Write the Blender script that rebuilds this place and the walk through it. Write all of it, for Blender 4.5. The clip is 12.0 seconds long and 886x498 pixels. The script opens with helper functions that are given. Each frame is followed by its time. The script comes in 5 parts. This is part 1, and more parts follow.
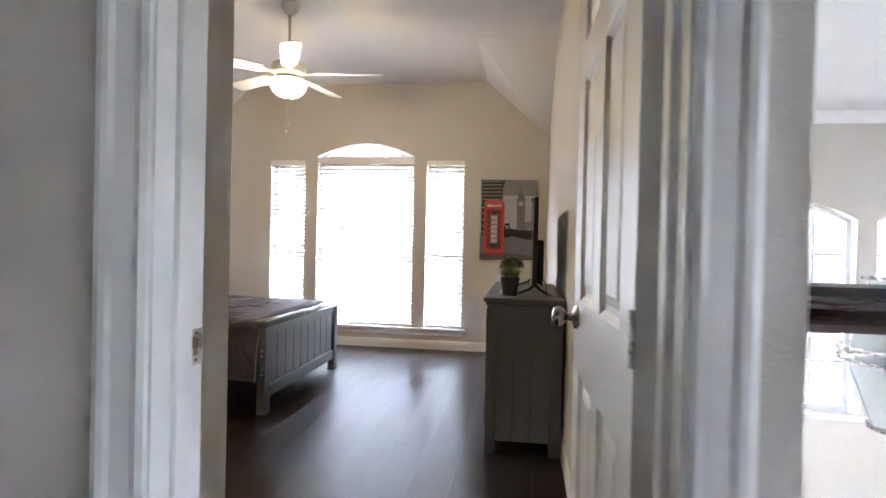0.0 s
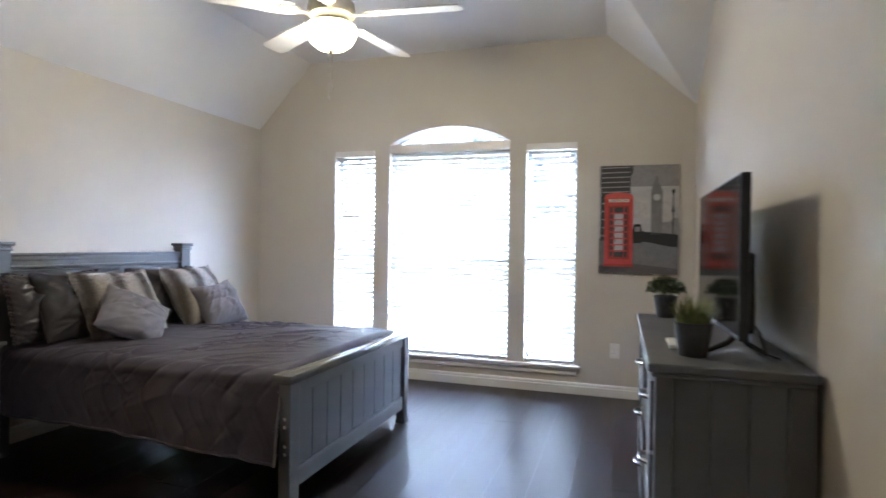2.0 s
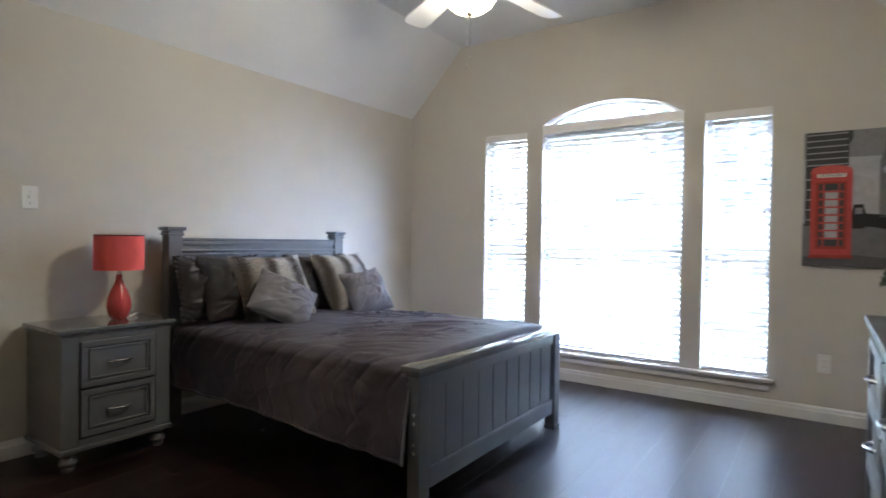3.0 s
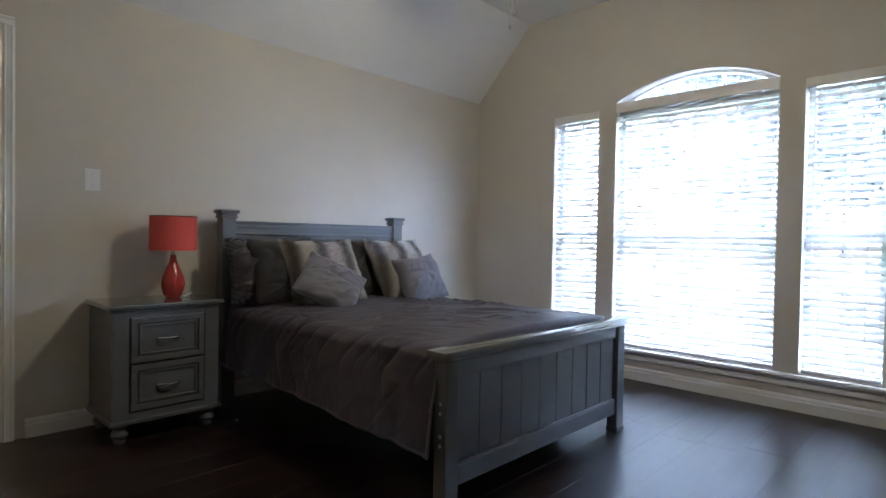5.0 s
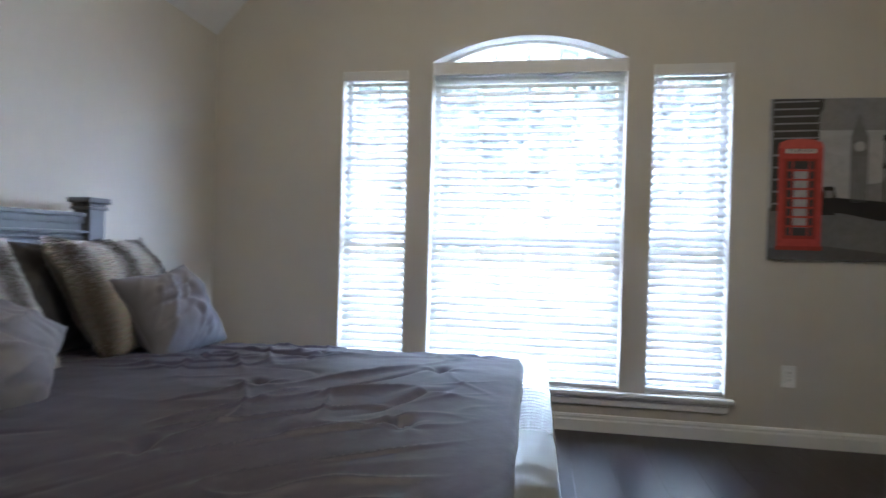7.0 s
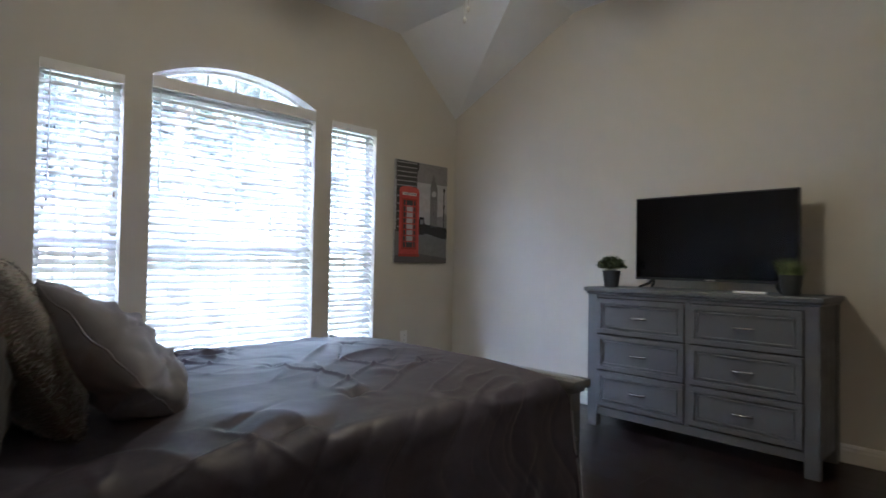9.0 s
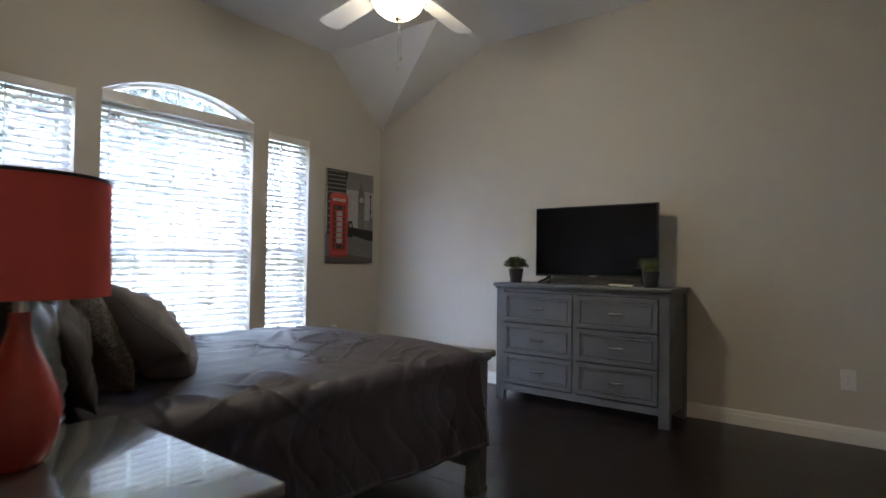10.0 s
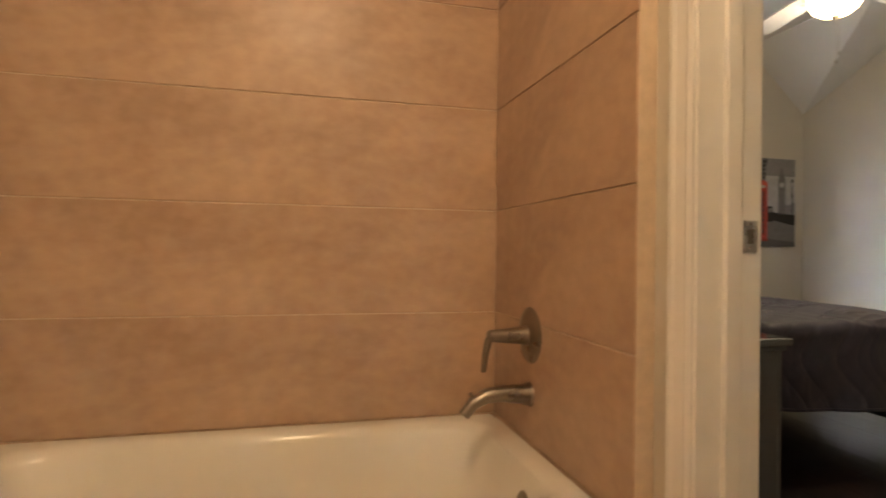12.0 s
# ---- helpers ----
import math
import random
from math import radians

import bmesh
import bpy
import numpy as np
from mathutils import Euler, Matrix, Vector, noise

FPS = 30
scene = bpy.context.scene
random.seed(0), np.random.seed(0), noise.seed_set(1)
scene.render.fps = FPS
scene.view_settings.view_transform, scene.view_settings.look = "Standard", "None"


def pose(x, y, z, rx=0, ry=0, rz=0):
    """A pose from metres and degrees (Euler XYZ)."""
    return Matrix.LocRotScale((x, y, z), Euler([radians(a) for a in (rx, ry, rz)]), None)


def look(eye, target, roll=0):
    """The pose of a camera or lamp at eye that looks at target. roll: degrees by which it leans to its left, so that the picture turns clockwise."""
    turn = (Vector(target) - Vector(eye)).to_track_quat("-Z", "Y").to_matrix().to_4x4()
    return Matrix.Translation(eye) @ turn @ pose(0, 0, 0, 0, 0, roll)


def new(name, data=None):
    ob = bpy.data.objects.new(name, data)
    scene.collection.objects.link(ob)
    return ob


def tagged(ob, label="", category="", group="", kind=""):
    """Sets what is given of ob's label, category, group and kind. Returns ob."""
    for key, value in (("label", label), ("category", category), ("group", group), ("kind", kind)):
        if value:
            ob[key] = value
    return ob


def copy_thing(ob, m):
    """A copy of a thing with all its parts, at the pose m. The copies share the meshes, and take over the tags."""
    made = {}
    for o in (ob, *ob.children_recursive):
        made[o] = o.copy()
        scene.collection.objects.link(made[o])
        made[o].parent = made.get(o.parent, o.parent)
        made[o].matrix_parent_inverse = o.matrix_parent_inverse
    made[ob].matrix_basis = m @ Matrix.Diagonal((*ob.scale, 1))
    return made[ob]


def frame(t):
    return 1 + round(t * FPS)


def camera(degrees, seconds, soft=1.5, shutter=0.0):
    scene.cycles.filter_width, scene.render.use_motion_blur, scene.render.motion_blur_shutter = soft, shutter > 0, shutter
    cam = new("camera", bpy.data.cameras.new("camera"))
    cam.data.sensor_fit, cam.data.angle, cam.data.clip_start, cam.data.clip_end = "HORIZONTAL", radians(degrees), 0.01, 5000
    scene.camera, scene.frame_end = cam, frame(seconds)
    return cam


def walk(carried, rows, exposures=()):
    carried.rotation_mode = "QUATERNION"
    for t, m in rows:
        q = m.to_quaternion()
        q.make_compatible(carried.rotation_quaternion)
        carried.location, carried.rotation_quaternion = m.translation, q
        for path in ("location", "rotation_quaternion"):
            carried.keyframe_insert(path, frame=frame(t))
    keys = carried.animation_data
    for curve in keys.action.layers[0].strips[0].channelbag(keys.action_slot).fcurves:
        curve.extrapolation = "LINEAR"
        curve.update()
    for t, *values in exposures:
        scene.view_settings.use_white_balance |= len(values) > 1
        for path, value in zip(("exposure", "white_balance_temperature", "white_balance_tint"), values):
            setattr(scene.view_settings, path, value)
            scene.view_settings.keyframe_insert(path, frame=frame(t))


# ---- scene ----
cam = camera(77.2, 12.0, shutter=0.4)

PATH = [
    (0, (-0.06, 0.077, 1.148), (-0.346, 2.057, 1.128), 1.3),
    (0.5, (-0.202, 0.394, 1.178), (-0.453, 2.378, 1.153), 1.0),
    (1, (-0.274, 0.749, 1.205), (-0.528, 2.732, 1.183), 0.9),
    (1.5, (-0.308, 1.079, 1.194), (-0.657, 3.048, 1.179), 0.9),
    (2, (-0.343, 1.395, 1.191), (-0.957, 3.298, 1.177), 0.8),
    (2.5, (-0.398, 1.61, 1.185), (-1.27, 3.41, 1.154), 0.9),
    (3, (-0.391, 1.733, 1.118), (-1.527, 3.378, 1.088), 0.8),
    (3.5, (-0.317, 1.876, 1.095), (-1.662, 3.355, 1.059), 0.7),
    (3.7, (-0.267, 1.865, 1.088), (-1.66, 3.299, 1.045), 0.8),
    (5.3, (-0.378, 2.139, 1.02), (-1.764, 3.58, 0.984), 1.1),
    (5.5, (-0.47, 2.228, 1.018), (-1.79, 3.731, 0.992), 1.0),
    (6, (-0.822, 2.481, 1.054), (-1.933, 4.143, 1.011), 1.1),
    (6.5, (-1.288, 2.681, 1.035), (-2.126, 4.497, 1.002), 1.4),
    (7, (-1.74, 2.803, 1.025), (-2.061, 4.777, 1.007), 1.5),
    (7.5, (-2.04, 2.852, 1.008), (-1.737, 4.827, 1.005), 1.6),
    (9.3, (-3.513, 2.363, 1.0), (-2.063, 3.739, 1.045), 0.9),
    (9.5, (-3.584, 2.312, 1.003), (-2.103, 3.655, 1.045), 0.9),
    (10, (-3.785, 2.142, 1.0), (-2.202, 3.362, 1.05), 0.8),
    (10.2, (-3.905, 2.075, 0.995), (-2.323, 3.298, 1.037), 0.8),
    (10.5, (-4.123, 1.989, 0.985), (-2.576, 3.255, 1.017), 0.8),
    (11, (-4.345, 1.824, 0.965), (-3.061, 3.358, 0.989), 1.2),
    (11.5, (-4.464, 1.726, 0.937), (-3.619, 3.539, 0.95), 1.0),
    (12, (-4.57, 1.593, 0.901), (-4.078, 3.531, 0.911), 0.7),
]
walk(cam, [(t, look(eye, target, roll)) for t, eye, target, roll in PATH],
     exposures=[(0, 8.3, 5800, 21), (0.5, 8.25, 5400, 19), (1.0, 8.25, 5200, 18), (3.0, 8.0, 5100, 15), (5.5, 7.4, 5100, 14), (7.5, 7.35, 5150, 14), (9.5, 7.2, 5200, 15), (10.5, 7.2, 5650, 16), (11.0, 7.45, 6050, 18), (12.0, 7.55, 6350, 18)])

# ---- world, light ----
world = bpy.data.worlds.new("sky_world")
scene.world = world
world.use_nodes = True
wn = world.node_tree
sky = wn.nodes.new("ShaderNodeTexSky")
sky.sky_type, sky.sun_disc = "NISHITA", False
sky.air_density, sky.dust_density = 1.0, 2.5
sky.sun_elevation, sky.sun_rotation = radians(53), radians(207)
wn.nodes["Background"].inputs["Strength"].default_value = 0.15
pale = wn.nodes.new("ShaderNodeHueSaturation")
pale.inputs["Saturation"].default_value = 0.5
wn.links.new(sky.outputs["Color"], pale.inputs["Color"])
wn.links.new(pale.outputs["Color"], wn.nodes["Background"].inputs["Color"])


def lamp(name, kind, m, energy, color, size=0.1):
    d = bpy.data.lights.new(name, kind)
    d.energy, d.color = energy, color
    if kind == "SUN":
        d.angle = size
    elif kind == "AREA":
        d.size = size
    else:
        d.shadow_soft_size = size
    ob = new(name, d)
    ob.matrix_world = m
    return ob


lamp("sun", "SUN", look((-10, -12, 30), (0, 8, 0)), 0.8, (1.0, 0.95, 0.88), radians(12))
FAN = (-1.80, 3.97)
lamp("fan_bulb", "POINT", pose(FAN[0], FAN[1], 2.26), 0.22, (1.0, 0.82, 0.52), 0.12)
lamp("bath_bulb", "POINT", pose(-4.6, 1.75, 2.25), 0.135, (1.0, 0.71, 0.38), 0.12)

# ---- materials ----


def mat(name, color, rough=0.6, metal=0.0, vary=0.12, scale=6.0, bump=0.0, bump_scale=60.0, stretch=(1, 1, 1),
        color2=None, per_object=0.0, emit=None, emit_strength=0.0, spec=0.5, coat=0.0, sheen=0.0, trans=0.0, rough_vary=0.08):
    """A surface with two scales of colour change, fine relief and uneven gloss."""
    m = bpy.data.materials.new(name)
    m.use_nodes = True
    nt = m.node_tree
    b = nt.nodes["Principled BSDF"]
    b.inputs["Roughness"].default_value, b.inputs["Metallic"].default_value = rough, metal
    b.inputs["Specular IOR Level"].default_value = spec
    b.inputs["Coat Weight"].default_value, b.inputs["Sheen Weight"].default_value = coat, sheen
    b.inputs["Transmission Weight"].default_value = trans
    co = nt.nodes.new("ShaderNodeTexCoord")
    mp = nt.nodes.new("ShaderNodeMapping")
    mp.inputs["Scale"].default_value = stretch
    nt.links.new(co.outputs["Object"], mp.inputs["Vector"])
    big, small = nt.nodes.new("ShaderNodeTexNoise"), nt.nodes.new("ShaderNodeTexNoise")
    big.inputs["Scale"].default_value, big.inputs["Detail"].default_value = scale, 4
    small.inputs["Scale"].default_value, small.inputs["Detail"].default_value = scale * 9, 3
    nt.links.new(mp.outputs["Vector"], big.inputs["Vector"])
    nt.links.new(mp.outputs["Vector"], small.inputs["Vector"])
    add = nt.nodes.new("ShaderNodeMath")
    add.operation = "MULTIPLY_ADD"
    nt.links.new(small.outputs["Fac"], add.inputs[0])
    add.inputs[1].default_value = 0.4
    nt.links.new(big.outputs["Fac"], add.inputs[2])
    last = add.outputs[0]
    if per_object:
        info = nt.nodes.new("ShaderNodeObjectInfo")
        pa = nt.nodes.new("ShaderNodeMath")
        pa.operation = "MULTIPLY_ADD"
        nt.links.new(info.outputs["Random"], pa.inputs[0])
        pa.inputs[1].default_value = per_object
        nt.links.new(last, pa.inputs[2])
        last = pa.outputs[0]
    ramp = nt.nodes.new("ShaderNodeValToRGB")
    lo = tuple(c * (1 - vary) for c in color)
    hi = tuple(min(1, c * (1 + vary)) for c in (color2 or color))
    ramp.color_ramp.elements[0].position, ramp.color_ramp.elements[1].position = 0.45, 0.95 + per_object
    ramp.color_ramp.elements[0].color, ramp.color_ramp.elements[1].color = (*lo, 1), (*hi, 1)
    nt.links.new(last, ramp.inputs["Fac"])
    nt.links.new(ramp.outputs["Color"], b.inputs["Base Color"])
    if rough_vary:
        mr = nt.nodes.new("ShaderNodeMapRange")
        mr.inputs["From Min"].default_value, mr.inputs["From Max"].default_value = 0.3, 0.7
        mr.inputs["To Min"].default_value, mr.inputs["To Max"].default_value = max(0.02, rough - rough_vary), min(1, rough + rough_vary)
        nt.links.new(big.outputs["Fac"], mr.inputs["Value"])
        nt.links.new(mr.outputs["Result"], b.inputs["Roughness"])
    if bump:
        bn, bu = nt.nodes.new("ShaderNodeTexNoise"), nt.nodes.new("ShaderNodeBump")
        bn.inputs["Scale"].default_value, bn.inputs["Detail"].default_value = bump_scale, 4
        nt.links.new(mp.outputs["Vector"], bn.inputs["Vector"])
        bu.inputs["Strength"].default_value, bu.inputs["Distance"].default_value = bump, 0.004
        nt.links.new(bn.outputs["Fac"], bu.inputs["Height"])
        nt.links.new(bu.outputs["Normal"], b.inputs["Normal"])
    if emit:
        b.inputs["Emission Color"].default_value = (*emit, 1)
        b.inputs["Emission Strength"].default_value = emit_strength
    return m


WALL = mat("wall_paint", (0.60, 0.562, 0.498), 0.75, vary=0.02, scale=2.0, bump=0.25, bump_scale=140, rough_vary=0.03)
CEIL = mat("ceiling_paint", (0.78, 0.78, 0.78), 0.9, vary=0.02, scale=2.0, bump=0.3, bump_scale=90, rough_vary=0.03)
TRIM = mat("trim_paint", (0.80, 0.79, 0.77), 0.4, vary=0.02, scale=3.0, bump=0.05, bump_scale=40)
DOORW = mat("door_paint", (0.78, 0.76, 0.72), 0.38, vary=0.02, scale=3.0, bump=0.25, bump_scale=30, stretch=(4, 4, 0.3))
PLANK = mat("dark_laminate", (0.0070, 0.0034, 0.0032), 0.30, vary=0.30, scale=2.5, bump=0.03, bump_scale=22, stretch=(9, 0.7, 1),
            color2=(0.013, 0.0062, 0.0056), per_object=0.12, rough_vary=0.03, spec=0.5)
GREY = mat("grey_painted_wood", (0.124, 0.128, 0.140), 0.40, vary=0.06, scale=3.0, bump=0.02, bump_scale=30, stretch=(1, 1, 4))
GREYT = mat("grey_lacquered_top", (0.13, 0.138, 0.147), 0.17, vary=0.05, scale=3.0, bump=0.01, bump_scale=20, stretch=(1, 4, 1), spec=0.6, rough_vary=0.02, coat=0.8)
GREYD = mat("grey_groove", (0.05, 0.055, 0.06), 0.6)
STEEL = mat("brushed_nickel", (0.58, 0.56, 0.53), 0.28, metal=1.0, vary=0.06, scale=20)
BRONZE = mat("dark_nickel", (0.30, 0.26, 0.22), 0.32, metal=1.0, vary=0.08, scale=20)
COMF = mat("comforter_satin", (0.039, 0.0345, 0.057), 0.54, vary=0.12, scale=5, bump=0.22, bump_scale=34, sheen=0.12, color2=(0.049, 0.0435, 0.070), spec=0.40)
SHAM = mat("dark_sham", (0.021, 0.019, 0.022), 0.65, vary=0.12, scale=6, bump=0.3, bump_scale=50, sheen=0.2)
SATIN = mat("silver_satin", (0.18, 0.176, 0.206), 0.62, vary=0.08, scale=4, bump=0.12, bump_scale=60, sheen=0.12, spec=0.30)
RUFF = mat("ruffle_satin", (0.034, 0.031, 0.037), 0.36, vary=0.2, scale=12, bump=0.4, bump_scale=40, sheen=0.3)
BOXS = mat("box_spring_cloth", (0.02, 0.018, 0.02), 0.9)
BLACK = mat("black_plastic", (0.012, 0.012, 0.013), 0.35, vary=0.2, scale=20)
SCREEN = mat("tv_screen", (0.003, 0.003, 0.004), 0.10, vary=0.1, scale=3, rough_vary=0.02, spec=0.16)
RED = mat("red_glaze", (0.50, 0.055, 0.045), 0.22, vary=0.06, scale=8, coat=0.3)
REDSH = mat("red_shade_cloth", (0.70, 0.105, 0.088), 0.85, vary=0.06, scale=10, bump=0.12, bump_scale=420)
CHROME = mat("chrome", (0.75, 0.75, 0.76), 0.12, metal=1.0, vary=0.03, scale=20)
POT = mat("dark_pot", (0.045, 0.047, 0.052), 0.5, vary=0.15, scale=30, bump=0.2, bump_scale=120)
LEAF = mat("plant_leaf", (0.045, 0.072, 0.032), 0.5, vary=0.4, scale=40, color2=(0.13, 0.16, 0.085))
GRASS = mat("grass_blade", (0.085, 0.125, 0.035), 0.5, vary=0.35, scale=40, color2=(0.24, 0.27, 0.10))
SLAT = mat("blind_slat", (0.74, 0.735, 0.73), 0.45, vary=0.02, scale=10)
CORD = mat("cord", (0.7, 0.69, 0.66), 0.8)
VINYL = mat("window_vinyl", (0.80, 0.80, 0.79), 0.4, vary=0.02, scale=5)
PLATE = mat("wall_plate", (0.78, 0.77, 0.74), 0.35, vary=0.02, scale=20)
TILE = mat("beige_tile", (0.405, 0.266, 0.185), 0.38, vary=0.13, scale=2.0, bump=0.15, bump_scale=20, stretch=(1, 1, 1.5), color2=(0.54, 0.385, 0.275), per_object=0.06)
GROUT = mat("grout", (0.62, 0.50, 0.38), 0.9, vary=0.1, scale=30)
TUB = mat("tub_enamel", (0.80, 0.78, 0.73), 0.14, vary=0.02, scale=3, coat=0.4, rough_vary=0.03)
BLADE = mat("fan_blade", (0.74, 0.73, 0.71), 0.42, vary=0.03, scale=8)
FANM = mat("fan_metal", (0.62, 0.61, 0.58), 0.35, vary=0.05, scale=10)
GLOBE = mat("lit_globe", (0.9, 0.85, 0.7), 0.4, emit=(1.0, 0.72, 0.30), emit_strength=0.075)
BATHG = mat("lit_dome", (0.9, 0.85, 0.7), 0.4, emit=(1.0, 0.62, 0.25), emit_strength=0.12)
RAILW = mat("mahogany_rail", (0.035, 0.014, 0.010), 0.3, vary=0.3, scale=4, stretch=(0.4, 6, 6), coat=0.2)
BRICK = mat("pale_brick", (0.42, 0.33, 0.28), 0.85, vary=0.2, scale=10, bump=0.4, bump_scale=60, per_object=0.3, color2=(0.52, 0.43, 0.38))
MORTAR = mat("mortar", (0.22, 0.19, 0.17), 0.95, vary=0.1, scale=20)
FROST = mat("frosted_glass", (0.75, 0.80, 0.79), 0.35, vary=0.03, scale=5, trans=0.35)
BARK = mat("bark", (0.10, 0.075, 0.055), 0.9, vary=0.3, scale=8, bump=0.6, bump_scale=20)
TREEL = mat("tree_leaf", (0.072, 0.082, 0.060), 0.45, vary=0.3, scale=2.0, color2=(0.115, 0.125, 0.095))
tn = TREEL.node_tree
tl, tm = tn.nodes.new("ShaderNodeBsdfTranslucent"), tn.nodes.new("ShaderNodeMixShader")
tl.inputs["Color"].default_value = (0.17, 0.19, 0.14, 1)
tm.inputs[0].default_value = 0.45
tn.links.new(tn.nodes["Principled BSDF"].outputs[0], tm.inputs[1])
tn.links.new(tl.outputs[0], tm.inputs[2])
tn.links.new(tm.outputs[0], tn.nodes["Material Output"].inputs["Surface"])
LAWN = mat("lawn", (0.078, 0.088, 0.05), 0.9, vary=0.3, scale=0.6, bump=0.5, bump_scale=6)
HALLF = mat("hall_floor", (0.05, 0.028, 0.02), 0.35, vary=0.25, scale=3, stretch=(1, 8, 1))

# glass darkened to tame the outside view; its translucent share paints in veiling glare
GLASS = bpy.data.materials.new("window_glass")
GLASS.use_nodes = True
gt = GLASS.node_tree
gb = gt.nodes["Principled BSDF"]
gb.inputs["Base Color"].default_value = (0.37, 0.375, 0.375, 1)
gb.inputs["Roughness"].default_value, gb.inputs["Transmission Weight"].default_value = 0.0, 1.0
gb.inputs["IOR"].default_value = 1.05
gd, gm = gt.nodes.new("ShaderNodeBsdfTranslucent"), gt.nodes.new("ShaderNodeMixShader")
gd.inputs["Color"].default_value = (0.80, 0.81, 0.82, 1)
gm.inputs[0].default_value = 0.02
gt.links.new(gb.outputs[0], gm.inputs[1])
gt.links.new(gd.outputs[0], gm.inputs[2])
gt.links.new(gm.outputs[0], gt.nodes["Material Output"].inputs["Surface"])

# faux fur: soft bands of cream and brown with combed relief
FUR = bpy.data.materials.new("striped_fur")
FUR.use_nodes = True
fn = FUR.node_tree
fb = fn.nodes["Principled BSDF"]
fb.inputs["Roughness"].default_value, fb.inputs["Sheen Weight"].default_value = 0.95, 0.5
fc_, fw, fno, fr = (fn.nodes.new(k) for k in ("ShaderNodeTexCoord", "ShaderNodeTexWave", "ShaderNodeTexNoise", "ShaderNodeValToRGB"))
fw.inputs["Scale"].default_value, fw.inputs["Distortion"].default_value, fw.inputs["Detail"].default_value = 1.75, 2.2, 6.0
fw.inputs["Phase Offset"].default_value = 1.1
fn.links.new(fc_.outputs["Object"], fw.inputs["Vector"])
fn.links.new(fw.outputs["Fac"], fr.inputs["Fac"])
fr.color_ramp.elements[0].color, fr.color_ramp.elements[1].color = (0.085, 0.068, 0.054, 1), (0.60, 0.56, 0.52, 1)
fr.color_ramp.elements[0].position, fr.color_ramp.elements[1].position = 0.02, 0.80
fmix = fn.nodes.new("ShaderNodeMix")
fmix.data_type, fmix.blend_type = "RGBA", "MULTIPLY"
fmix.inputs[0].default_value = 0.55
fmap = fn.nodes.new("ShaderNodeMapping")
fmap.inputs["Scale"].default_value = (1, 1, 5)
fn.links.new(fc_.outputs["Object"], fmap.inputs["Vector"])
fn.links.new(fmap.outputs["Vector"], fno.inputs["Vector"])
fno.inputs["Scale"].default_value, fno.inputs["Detail"].default_value = 45, 4
fn.links.new(fr.outputs["Color"], fmix.inputs[6])
fn.links.new(fno.outputs["Color"], fmix.inputs[7])
fn.links.new(fmix.outputs[2], fb.inputs["Base Color"])
fbu = fn.nodes.new("ShaderNodeBump")
fbu.inputs["Strength"].default_value, fbu.inputs["Distance"].default_value = 0.9, 0.006
fn.links.new(fno.outputs["Fac"], fbu.inputs["Height"])
fn.links.new(fbu.outputs["Normal"], fb.inputs["Normal"])

# ---- mesh helpers ----


def bx(bm, x0, x1, y0, y1, z0, z1, bev=0.0):
    """A box, its edges eased by bev."""
    m = Matrix.Translation(((x0 + x1) / 2, (y0 + y1) / 2, (z0 + z1) / 2)) @ Matrix.Diagonal((x1 - x0, y1 - y0, z1 - z0, 1))
    vs = bmesh.ops.create_cube(bm, size=1, matrix=m)["verts"]
    if bev:
        es = list({e for v in vs for e in v.link_edges})
        bmesh.ops.bevel(bm, geom=es, offset=bev, segments=2, profile=0.5, affect="EDGES")
    return bm


def box(*a, bev=0.0):
    return bx(bmesh.new(), *a, bev=bev)


def lathe(profile, n=24, bm=None, at=(0, 0, 0)):
    """A turned body from (radius, height) pairs."""
    bm = bm or bmesh.new()
    rings = []
    for r, z in profile:
        if r <= 1e-5:
            rings.append([bm.verts.new((at[0], at[1], at[2] + z))])
        else:
            rings.append([bm.verts.new((at[0] + r * math.cos(2 * math.pi * i / n), at[1] + r * math.sin(2 * math.pi * i / n), at[2] + z)) for i in range(n)])
    for a, b in zip(rings, rings[1:]):
        for i in range(n):
            j = (i + 1) % n
            if len(a) == 1 and len(b) > 1:
                bm.faces.new((a[0], b[j], b[i]))
            elif len(b) == 1 and len(a) > 1:
                bm.faces.new((a[i], a[j], b[0]))
            elif len(a) > 1:
                bm.faces.new((a[i], a[j], b[j], b[i]))
    return bm


def tube(pts, r, n=10, bm=None):
    """A round bar along points; r may be a list."""
    bm = bm or bmesh.new()
    rs = r if isinstance(r, (list, tuple)) else [r] * len(pts)
    pts = [Vector(p) for p in pts]
    rings = []
    for k, p in enumerate(pts):
        d = (pts[min(k + 1, len(pts) - 1)] - pts[max(k - 1, 0)]).normalized()
        s = d.cross(Vector((0, 0, 1)) if abs(d.z) < 0.9 else Vector((1, 0, 0))).normalized()
        u = s.cross(d)
        rings.append([bm.verts.new(p + rs[k] * (s * math.cos(2 * math.pi * i / n) + u * math.sin(2 * math.pi * i / n))) for i in range(n)])
    for a, b in zip(rings, rings[1:]):
        for i in range(n):
            j = (i + 1) % n
            bm.faces.new((a[i], a[j], b[j], b[i]))
    bm.faces.new(rings[0][::-1])
    bm.faces.new(rings[-1])
    return bm


